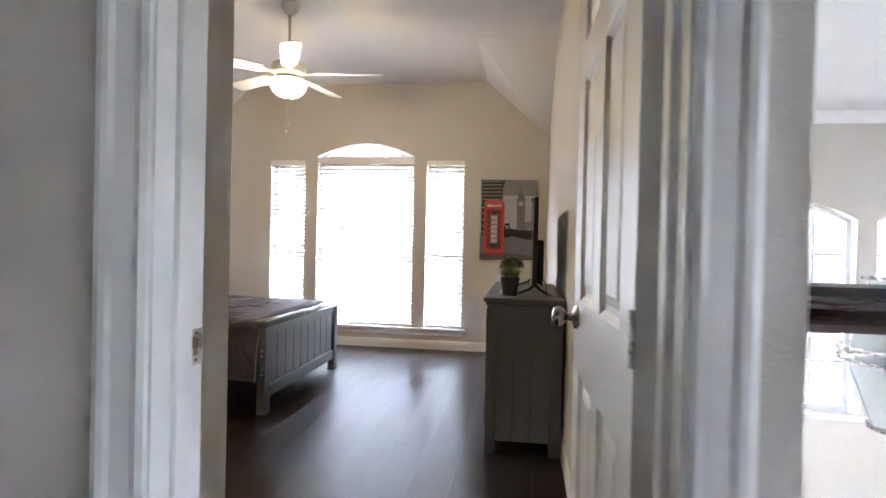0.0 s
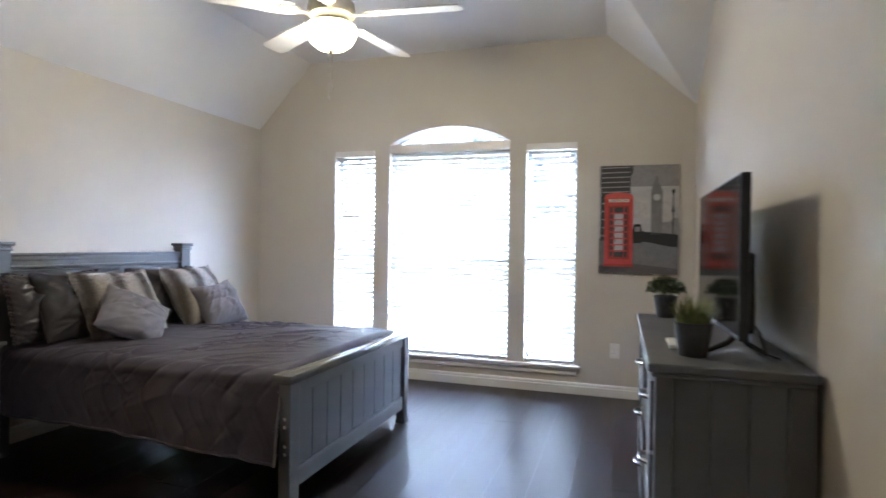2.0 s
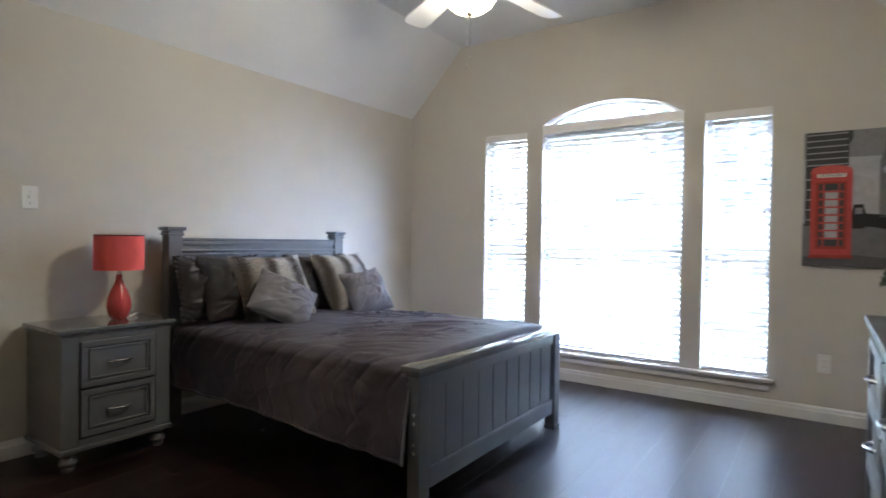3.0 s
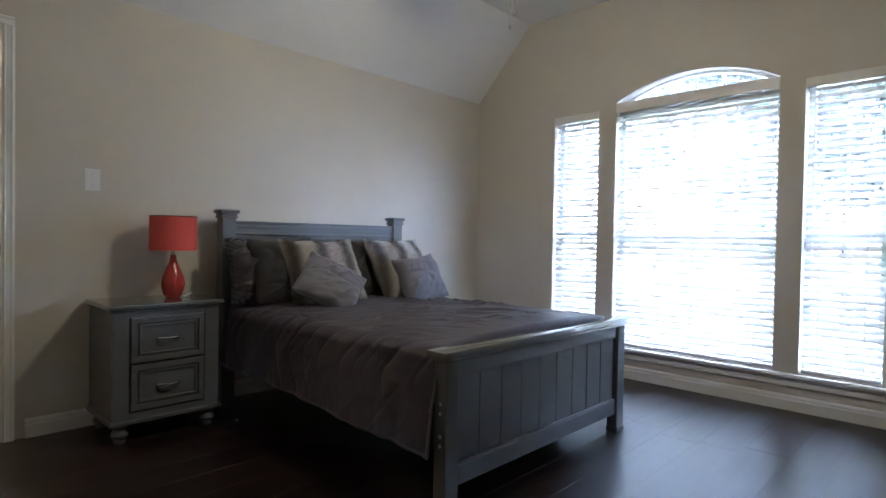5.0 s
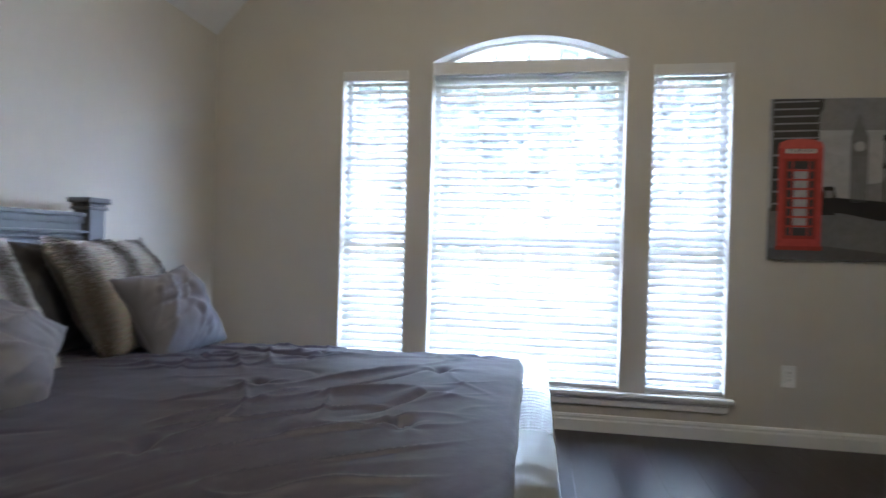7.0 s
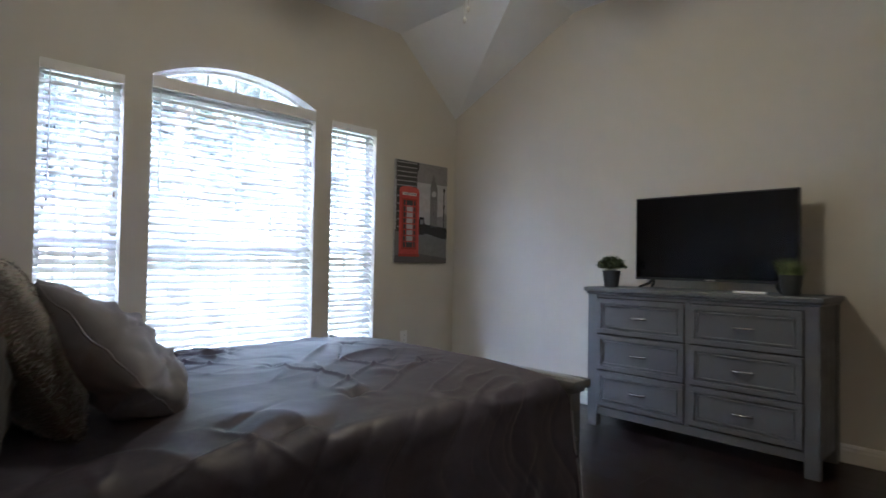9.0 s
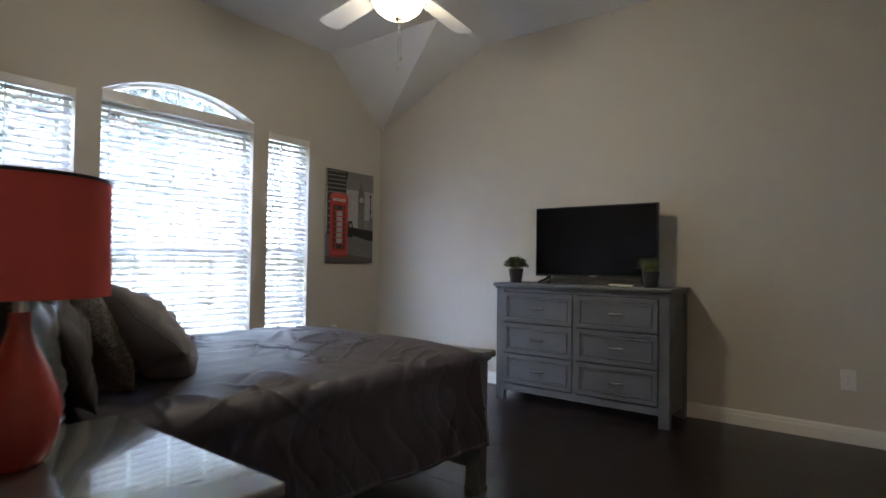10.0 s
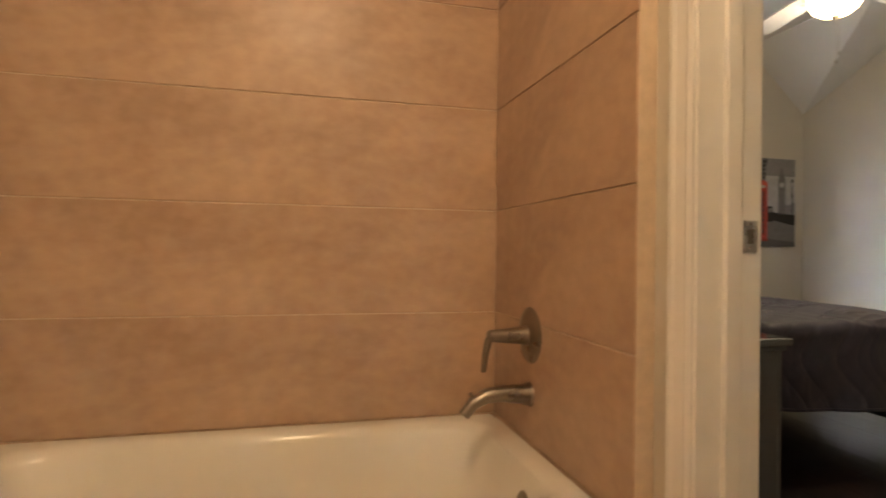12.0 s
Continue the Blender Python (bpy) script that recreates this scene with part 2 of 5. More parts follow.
def prism(poly, h, bm=None, axis="z", at=0.0):
    """A flat outline pushed out by h. axis z: (x, y); axis y: (x, z); axis x: (y, z)."""
    bm = bm or bmesh.new()

    def put(p, d):
        return (p[0], p[1], d) if axis == "z" else (p[0], d, p[1]) if axis == "y" else (d, p[0], p[1])
    a, b = [bm.verts.new(put(p, at)) for p in poly], [bm.verts.new(put(p, at + h)) for p in poly]
    bm.faces.new(a)
    bm.faces.new(b[::-1])
    for i in range(len(poly)):
        j = (i + 1) % len(poly)
        bm.faces.new((a[i], b[i], b[j], a[j]))
    return bm


def mesh_of(name, bm, material, smooth=False):
    bmesh.ops.recalc_face_normals(bm, faces=bm.faces)
    me = bpy.data.meshes.new(name)
    bm.to_mesh(me)
    bm.free()
    me.materials.append(material)
    if smooth:
        me.shade_smooth()
        me.set_sharp_from_angle(angle=radians(40))
    return me


def part(name, bm, material, parent=None, label="", smooth=False, m=None):
    ob = new(name, mesh_of(name, bm, material, smooth))
    if parent:
        ob.parent = parent
    if m is not None:
        ob.matrix_local = m
    if label:
        tagged(ob, label)
    return ob


def thing(name, label, category, m=None, group="", kind=""):
    ob = new(name)
    ob.empty_display_size = 0.1
    if m is not None:
        ob.matrix_world = m
    return tagged(ob, label, category, group, kind)


def struct(name, bm, material, label="", category="", smooth=False):
    return tagged(part(name, bm, material, smooth=smooth), label, category, "", "structure")


# ---- the rooms ----
XL, XR, YN, YS = -3.72, 0.18, 6.0, 1.31      # bedroom: west, east, north (windows), south
ZC, ZL = 2.88, 2.29                          # flat ceiling, foot of the slopes
YD0, YD1 = 0.83, 0.96                        # wall with the bedroom door
DX0, DX1, DH = -0.62, 0.164, 2.03            # door opening
BY0, BY1 = 1.73, 2.493                        # bathroom door opening
XB = XL - 0.14                               # bathroom side of the west wall
TW = 0.16
SZ, HZ = 0.235, 2.04                         # window sill and head heights
WINS = [(-2.89, -2.49), (-2.345, -1.25), (-1.11, -0.70)]
AZ0, AZ1 = 2.085, 2.225                      # arch: spring and crown


def arch_z(x, drop=0.0):
    x0, x1 = WINS[1]
    c, h = (x1 - x0) / 2 - drop, AZ1 - AZ0 - drop * 0.25
    r = (c * c + h * h) / (2 * h)
    d = x - (x0 + x1) / 2
    return AZ0 + math.sqrt(max(r * r - d * d, 0)) - (r - h)


# north wall with three window openings, the middle one arched
bm = bmesh.new()
edges = [XL - 0.15, WINS[0][0], WINS[0][1], WINS[1][0], WINS[1][1], WINS[2][0], WINS[2][1], XR + 0.115]
for i in (0, 2, 4, 6):
    bx(bm, edges[i], edges[i + 1], YN, YN + TW, -0.2, 3.05)
for i in (1, 5):
    bx(bm, edges[i], edges[i + 1], YN, YN + TW, -0.2, SZ)
    bx(bm, edges[i], edges[i + 1], YN, YN + TW, HZ, 3.05)
bx(bm, edges[3], edges[4], YN, YN + TW, -0.2, SZ)
N = 28
xs = [edges[3] + (edges[4] - edges[3]) * i / N for i in range(N + 1)]
prism([(x, arch_z(x)) for x in xs] + [(xs[-1], 3.05), (xs[0], 3.05)], TW, bm, "y", YN)
struct("wall_north", bm, WALL, "beige painted wall with three tall windows", "wall")

bm = bmesh.new()
bx(bm, XB, XL, YS - 0.3, BY0, -0.2, 3.05)
bx(bm, XB, XL, BY1, YN + TW, -0.2, 3.05)
bx(bm, XB, XL, BY0, BY1, DH, 3.05)
struct("wall_west", bm, WALL, "beige painted wall behind the bed with a doorway", "wall")
struct("wall_east", box(XR, XR + 0.115, YD1, YN, -0.2, 3.05), WALL, "beige painted wall behind the dresser", "wall")
bm = box(XL, -0.75, YD1 + 0.05, YS, -0.2, 3.05)
struct("wall_south", bm, WALL, "beige painted wall beside the entry", "wall")
bm = bmesh.new()
bx(bm, -3.2, DX0, YD0, YD1, -0.2, 3.05)
bx(bm, DX1, XR + 0.115, YD0, YD1, -0.2, 3.05)
bx(bm, DX0, DX1, YD0, YD1, DH, 3.05)
struct("wall_entry", bm, WALL, "beige painted wall with the bedroom doorway", "wall")

# ceiling: flat middle, a long west slope, and a hipped corner at the north-east
bm = bmesh.new()
P, Q, C, K = (-0.48, 4.76, ZC), (XR, 4.76, ZC), (XR, YN, ZL), (-0.48, YN, ZC)
polys = [[(XL, YD1, ZL), (-3.16, YD1, ZC), (-3.16, YN, ZC), (XL, YN, ZL)],
         [(-3.16, YD1, ZC), (-0.48, YD1, ZC), (-0.48, YN, ZC), (-3.16, YN, ZC)],
         [(-0.48, YD1, ZC), (XR, YD1, ZC), Q, P], [P, Q, C], [P, C, K]]
for poly in polys:
    lo = [bm.verts.new(p) for p in poly]
    hi = [bm.verts.new((p[0], p[1], 3.04)) for p in poly]
    bm.faces.new(lo)
    bm.faces.new(hi[::-1])
    for i in range(len(poly)):
        j = (i + 1) % len(poly)
        bm.faces.new((lo[i], lo[j], hi[j], hi[i]))
struct("ceiling", bm, CEIL, "white vaulted ceiling with sloped edges", "ceiling")
# unseen slab added over all rooms to keep sky light from leaking in
struct("light_block_slab", box(-6.4, 5.2, -2.4, YN + TW, 3.06, 3.2), CEIL, "plain unseen slab that shuts sky light out of the rooms", "ceiling")

# subfloor; planks are laid on it at the end of the file
floor = struct("floor", box(XL - 0.14, XR, YD0, YN, -0.1, -0.012), BOXS, "dark brown laminate plank floor", "floor")


def baseboard(name, x0, y0, x1, y1, nx, ny):
    """A moulded baseboard from one point to another, facing (nx, ny)."""
    prof = [(0, 0), (0.014, 0), (0.014, 0.062), (0.010, 0.072), (0.010, 0.080), (0.005, 0.092), (0, 0.095)]
    bm = bmesh.new()
    a = [bm.verts.new((x0 + nx * d, y0 + ny * d, z)) for d, z in prof]
    b = [bm.verts.new((x1 + nx * d, y1 + ny * d, z)) for d, z in prof]
    for i in range(len(prof)):
        j = (i + 1) % len(prof)
        bm.faces.new((a[i], a[j], b[j], b[i]))
    bm.faces.new(a)
    bm.faces.new(b[::-1])
    struct(name, bm, TRIM, "white moulded baseboard", "baseboard")


baseboard("baseboard_north", XL + 0.014, YN, XR - 0.014, YN, 0, -1)
baseboard("baseboard_west", XL, BY1 + 0.075, XL, YN - 0.001, 1, 0)
baseboard("baseboard_west_south", XL, YS, XL, BY0 - 0.075, 1, 0)
baseboard("baseboard_east", XR, YD1 + 0.02, XR, YN - 0.001, -1, 0)
baseboard("baseboard_south", XL + 0.014, YS, -0.75, YS, 0, 1)
baseboard("baseboard_nook", -0.75, YD1 + 0.02, -0.75, YS + 0.014, 1, 0)


def casing_bar(bm, along, c, a0, a1, face, out, w, flip):
    """A moulded casing strip. along 'z': upright at c; 'c': head at height c. face: wall plane coordinate; out: +1 or -1."""
    prof = [(0, 0), (w, 0), (w, 0.011), (w * 0.85, 0.016), (w * 0.72, 0.016), (w * 0.62, 0.012), (w * 0.25, 0.010), (w * 0.12, 0.013), (0, 0.009)]
    return [(c + flip * u, face + out * d) for u, d in prof]


def casing(name, axis, o0, o1, head, face, out, w=0.066):
    """Door casing on one wall face: two legs and a head in one trim piece. axis: the coordinate along the wall."""
    bm = bmesh.new()
    for c, flip in ((o0 - 0.004, -1), (o1 + 0.004, 1)):
        sec = casing_bar(bm, "z", c, 0, 0, face, out, w, flip)
        poly = [(u, f) if axis == "x" else (f, u) for u, f in sec]
        prism(poly, head + 0.004, bm, "z", 0.0)
    sec = casing_bar(bm, "c", head + 0.004, 0, 0, face, out, w, 1)
    a = [bm.verts.new((o0 - 0.004 - w, f, u) if axis == "x" else (f, o0 - 0.004 - w, u)) for u, f in sec]
    b = [bm.verts.new((o1 + 0.004 + w, f, u) if axis == "x" else (f, o1 + 0.004 + w, u)) for u, f in sec]
    for i in range(len(sec)):
        j = (i + 1) % len(sec)
        bm.faces.new((a[i], a[j], b[j], b[i]))
    bm.faces.new(a)
    bm.faces.new(b[::-1])
    return struct(name, bm, TRIM, "white moulded door casing", "trim")


casing("trim_entry_hall", "x", DX0 + 0.016, DX1 - 0.016, DH - 0.016, YD0, -1, 0.085)
casing("trim_bath_room", "y", BY0 + 0.016, BY1 - 0.016, DH - 0.016, XL, 1, 0.045)
casing("trim_bath_inside", "y", BY0 + 0.016, BY1 - 0.016, DH - 0.016, XB, -1)
# jambs with stops
bm = bmesh.new()
bx(bm, DX0, DX0 + 0.018, YD0, YD1, 0, DH - 0.018)
bx(bm, DX1 - 0.018, DX1, YD0, YD1, 0, DH - 0.018)
bx(bm, DX0, DX1, YD0, YD1, DH - 0.018, DH)
bx(bm, DX0 + 0.018, DX0 + 0.030, YD0 + 0.045, YD0 + 0.085, 0, DH - 0.018, 0.003)
bx(bm, DX1 - 0.030, DX1 - 0.018, YD0 + 0.045, YD0 + 0.085, 0, DH - 0.018, 0.003)
struct("trim_entry_jamb", bm, TRIM, "white painted door jamb", "trim")
bm = bmesh.new()
bx(bm, XB, XL, BY1 - 0.018, BY1, 0, DH - 0.018)
bx(bm, XB, XL, BY0, BY0 + 0.018, 0, DH - 0.018)
bx(bm, XB, XL, BY0, BY1, DH - 0.018, DH)
bx(bm, XB + 0.055, XB + 0.090, BY1 - 0.030, BY1 - 0.018, 0, DH - 0.018, 0.003)
bx(bm, XB + 0.055, XB + 0.090, BY0 + 0.018, BY0 + 0.030, 0, DH - 0.018, 0.003)
struct("trim_bath_jamb", bm, TRIM, "white painted door jamb", "trim")


def strike(m, name="strike_plate"):
    """A latch strike plate with its hole and screws; lies in x-z, faces -y."""
    t = thing(name, "brushed nickel latch strike plate on a white jamb", "strike plate", m)
    bm = bmesh.new()
    bx(bm, -0.014, -0.007, 0, 0.003, -0.030, 0.030)
    bx(bm, 0.007, 0.016, 0, 0.003, -0.030, 0.030)
    bx(bm, -0.007, 0.007, 0, 0.003, 0.014, 0.030)
    bx(bm, -0.007, 0.007, 0, 0.003, -0.030, -0.014)
    part("plate", bm, STEEL, t)
    part("latch_hole", box(-0.007, 0.007, 0.0015, 0.003, -0.014, 0.014), BRONZE, t)
    for z in (-0.022, 0.022):
        part("screw", lathe([(0, 0), (0.004, 0), (0.004, 0.001), (0, 0.0015)], 10), STEEL, t, m=pose(0, 0, z, 90, 0, 0))
    return t


strike(pose(DX0 + 0.0215, YD1 - 0.024, 0.965, 0, 0, 90))
strike(pose(XL - 0.024, BY1 - 0.0215, 0.937))

# ---- windows ----
struct("window_stool", box(WINS[0][0] - 0.04, WINS[2][1] + 0.04, YN - 0.045, YN, SZ - 0.028, SZ - 0.004, bev=0.006), TRIM, "white wooden window stool", "trim")
bm = bmesh.new()
bx(bm, WINS[0][0] - 0.015, WINS[2][1] + 0.015, YN - 0.016, YN, SZ - 0.085, SZ - 0.028, 0.004)
bx(bm, WINS[0][0] - 0.02, WINS[2][1] + 0.02, YN - 0.024, YN, SZ - 0.048, SZ - 0.028, 0.005)
struct("window_apron", bm, TRIM, "white moulded apron under the window stool", "trim")


def window(i, x0, x1, cols, arched):
    top = HZ if not arched else AZ0 - 0.07
    w = thing("window_%d" % (i + 1), "white vinyl window with a grid of panes" if not arched else "tall white vinyl window with a grid and arched top light", "window", kind="structure")
    y0, y1 = YN + 0.10, YN + 0.15
    f = 0.035
    bm = bmesh.new()
    bx(bm, x0, x0 + f, y0, y1, SZ, top)
    bx(bm, x1 - f, x1, y0, y1, SZ, top)
    bx(bm, x0 + f, x1 - f, y0, y1, SZ, SZ + f)
    bx(bm, x0 + f, x1 - f, y0, y1, top - f, top)
    zm = SZ + (top - SZ) * 0.47
    bx(bm, x0 + f, x1 - f, y0 - 0.008, y1, zm - 0.022, zm + 0.022)
    part("window_frame", bm, VINYL, w)
    n = 4
    for k in range(1, cols):
        x = x0 + (x1 - x0) * k / cols
        part("muntin", box(x - 0.009, x + 0.009, y0 + 0.012, y0 + 0.024, SZ + f, zm - 0.022), VINYL, w)
        part("muntin", box(x - 0.009, x + 0.009, y0 + 0.012, y0 + 0.024, zm + 0.022, top - f), VINYL, w)
    for k in (1, 3):
        z = SZ + (top - SZ) * k / n
        part("muntin", box(x0 + f, x1 - f, y0 + 0.013, y0 + 0.023, z - 0.009, z + 0.009), VINYL, w)
    for z0, z1 in ((SZ + f, zm - 0.022), (zm + 0.022, top - f)):
        g = part("pane", box(x0 + f, x1 - f, y0 + 0.030, y0 + 0.034, z0, z1), GLASS, w)
        g.visible_shadow = False
    if arched:
        n = 24
        xs = [x0 + (x1 - x0) * k / n for k in range(n + 1)]
        bm = bmesh.new()
        outer = [(x, arch_z(x)) for x in xs]
        inner = [(x0 + 0.02 + (x1 - x0 - 0.04) * k / n, max(AZ0 + 0.002, arch_z(xs[k]) - 0.016)) for k in range(n + 1)]
        prism(outer + inner[::-1], 0.06, bm, "y", y0 - 0.01)
        part("arch_frame", bm, VINYL, w)
        part("transom_bar", box(x0, x1, y0 - 0.01, y1, top, AZ0), VINYL, w)
        for k in (0.33, 0.5, 0.67):
            x = x0 + (x1 - x0) * k
            part("muntin", box(x - 0.007, x + 0.007, y0 + 0.012, y0 + 0.024, AZ0, arch_z(x) - 0.014), VINYL, w)
        g = part("pane", prism(inner, 0.004, None, "y", y0 + 0.03), GLASS, w)
        g.visible_shadow = False


for i, (x0, x1) in enumerate(WINS):
    window(i, x0, x1, (2, 4, 2)[i], i == 1)


def blind(x0, x1, top, valance_h, label):
    """A faux-wood blind: valance, slats, bottom rail, ladder cords, tilt wand."""
    b = thing("window_blind", label, "window blind", group="window blinds")
    part("valance", box(x0 - 0.0, x1 + 0.0, YN - 0.006, YN + 0.010, top - valance_h, top, bev=0.003), TRIM, b)
    part("headrail", box(x0 + 0.01, x1 - 0.01, YN + 0.018, YN + 0.068, top - 0.045, top - 0.002), SLAT, b)
    pitch = 0.0437
    z = top - valance_h - 0.012
    yc = YN + 0.045
    w = (x1 - x0 - 0.016) / 2
    n = 8
    bm = bmesh.new()
    top_v, bot_v = [], []
    for k in range(n + 1):
        u = -0.025 + 0.05 * k / n
        crown = 0.0025 * (1 - (u / 0.025) ** 2)
        top_v.append((u, crown + 0.0013))
        bot_v.append((u, crown - 0.0013))
    prism(top_v + bot_v[::-1], 2 * w, bm, "x", -w)
    me = mesh_of("slat", bm, SLAT)
    rng = random.Random(int(x0 * 100))
    while z > SZ + 0.05:
        s = new("slat", me)
        s.parent = b
        s.matrix_local = pose((x0 + x1) / 2, yc, z, 36 + rng.uniform(-1.5, 1.5), rng.uniform(-0.08, 0.08), 0)
        z -= pitch
    part("bottom_rail", box(x0 + 0.008, x1 - 0.008, yc - 0.026, yc + 0.026, SZ + 0.006, SZ + 0.024, bev=0.004), SLAT, b)
    for x in ((x0 + 0.09, x1 - 0.09) if x1 - x0 < 0.7 else (x0 + 0.12, (x0 + x1) / 2 + 0.02, x1 - 0.12)):
        for dy in (-0.0275, 0.0275):
            part("ladder_cord", box(x - 0.0012, x + 0.0012, yc + dy - 0.0008, yc + dy + 0.0008, SZ + 0.02, top - 0.045), CORD, b)
    x = x0 + 0.05
    part("tilt_wand", tube([(x, YN + 0.008, top - valance_h), (x, YN + 0.006, top - valance_h - 0.62)], 0.0035, 8), SLAT, b)
    for dx, zz in ((0.030, 0.30), (0.038, 0.62)):
        x = x1 - dx
        part("pull_cord", tube([(x, YN + 0.010, top - valance_h), (x, YN + 0.009, top - valance_h - zz)], 0.0012, 6), CORD, b)
        part("cord_tassel", lathe([(0, 0.03), (0.004, 0.028), (0.007, 0.0), (0, 0)], 10, at=(x, YN + 0.009, top - valance_h - zz - 0.028)), BRONZE, b)


blind(*WINS[0], HZ, 0.055, "narrow white faux-wood blind lowered in a window")
blind(*WINS[1], AZ0 - 0.004, 0.075, "wide white faux-wood blind lowered under an arched light")
blind(*WINS[2], HZ, 0.055, "narrow white faux-wood blind lowered in a window")

# ---- bed ----
BX0, BX1, BYA, BYB = -3.60, -1.70, 3.475, 4.885    # head, foot, south side, north side


def bed():
    b = thing("bed", "grey painted panel bed with a dark comforter, against a beige wall", "bed")
    # headboard
    for y in (BYA, BYB - 0.085):
        part("head_post", box(BX0, BX0 + 0.075, y, y + 0.085, 0, 1.140, bev=0.004), GREY, b)
        cap = bmesh.new()
        bx(cap, BX0 - 0.008, BX0 + 0.083, y - 0.008, y + 0.093, 1.127, 1.141, 0.004)
        bx(cap, BX0 - 0.004, BX0 + 0.079, y - 0.004, y + 0.089, 1.141, 1.155, 0.003)
        bx(cap, BX0 - 0.016, BX0 + 0.091, y - 0.016, y + 0.101, 1.155, 1.178, 0.006)
        part("post_cap", cap, GREY, b, smooth=True)
    y0, y1 = BYA + 0.085, BYB - 0.085
    part("head_panel", box(BX0 + 0.022, BX0 + 0.048, y0, y1, 0.32, 1.07), GREY, b)
    rail = bmesh.new()
    bx(rail, BX0 + 0.008, BX0 + 0.066, y0, y1, 1.096, 1.114, 0.006)
    bx(rail, BX0 + 0.014, BX0 + 0.058, y0, y1, 1.070, 1.096, 0.002)
    part("head_top_rail", rail, GREY, b, smooth=True)
    bead = bmesh.new()
    bx(bead, BX0 + 0.048, BX0 + 0.070, y0, y1, 1.030, 1.043, 0.004)
    bx(bead, BX0 + 0.048, BX0 + 0.056, y0, y1, 1.008, 1.018, 0.002)
    part("head_moulding", bead, GREY, b, smooth=True)
    # footboard: posts, rails, tongue-and-groove boards, cap
    fx0, fx1 = BX1 - 0.062, BX1 - 0.004
    for y in (BYA + 0.01, BYB - 0.065):
        part("foot_post", box(fx0, fx1, y, y + 0.075, 0, 0.585, bev=0.004), GREY, b)
        part("foot_block", box(fx0 - 0.003, fx1 + 0.004, y - 0.003, y + 0.078, 0, 0.03, bev=0.004), GREY, b)
    y0, y1 = BYA + 0.085, BYB - 0.085
    part("foot_top_rail", box(fx0 + 0.006, fx1 - 0.006, y0, y1, 0.515, 0.585, bev=0.002), GREY, b)
    part("foot_bottom_rail", box(fx0 + 0.002, fx1 - 0.002, y0, y1, 0.105, 0.180, bev=0.004), GREY, b)
    part("foot_bead", box(fx0 + 0.01, fx1 - 0.004, y0, y1, 0.180, 0.187, bev=0.002), GREY, b)
    n = 9
    w = (y1 - y0) / n
    for k in range(n):
        part("foot_board", box(fx0 + 0.018, fx1 - 0.018, y0 + k * w + 0.0015, y0 + (k + 1) * w - 0.0015, 0.180, 0.520, bev=0.003), GREY, b)
    part("foot_backing", box(fx0 + 0.008, fx0 + 0.020, y0, y1, 0.180, 0.520), GREYD, b)
    cap = bmesh.new()
    bx(cap, fx0 - 0.020, fx1 + 0.022, BYA - 0.018, BYB + 0.040, 0.588, 0.618, 0.006)
    bx(cap, fx0 - 0.006, fx1 + 0.008, BYA - 0.002, BYB + 0.024, 0.574, 0.589, 0.004)
    part("foot_cap", cap, GREYT, b, smooth=True)
    for y in (BYA + 0.028, BYB - 0.052):
        part("side_rail", box(BX0 + 0.075, fx0, y, y + 0.024, 0.25, 0.37, bev=0.003), GREY, b)
    for k, (z, s) in enumerate(((0.42, BYA + 0.01), (0.385, BYA + 0.01), (0.30, BYA + 0.01), (0.265, BYA + 0.01), (0.42, BYB - 0.01), (0.385, BYB - 0.01))):
        part("bolt", lathe([(0, 0.004), (0.006, 0.003), (0.008, 0.0), (0, 0)], 10), STEEL, b, m=pose(fx0 + 0.03, s, z, 90 if k < 4 else -90, 0, 0))
    for x in (-3.2, -2.7, -2.2):
        part("slat_support", box(x - 0.04, x + 0.04, BYA + 0.05, BYB - 0.05, 0.25, 0.272), GREYD, b)


bed()
tagged(part("box_spring", box(BX0 + 0.09, BX1 - 0.085, BYA + 0.055, BYB - 0.055, 0.274, 0.40, bev=0.03), BOXS), "dark cloth box spring on the bed frame", "box spring")
tagged(part("mattress", box(BX0 + 0.085, BX1 - 0.118, BYA + 0.035, BYB - 0.035, 0.402, 0.585, bev=0.05), SATIN, smooth=True), "thick mattress hidden under a comforter", "mattress")


def smooth01(a, b, x):
    u = min(1, max(0, (x - a) / (b - a)))
    return u * u * (3 - 2 * u)


TUFTS = ((-2.95, 0.25), (-2.95, -0.25), (-2.45, 0.0), (-2.45, 0.45), (-2.45, -0.45), (-2.0, 0.25), (-2.0, -0.25))


def crease(along, across, z, sharp=3.0):
    """A drawn fold: long in one direction, narrow in the other, rising to a crest."""
    n = noise.noise((along, across, z))
    return max(0.0, 1 - abs(n) * sharp) ** 2


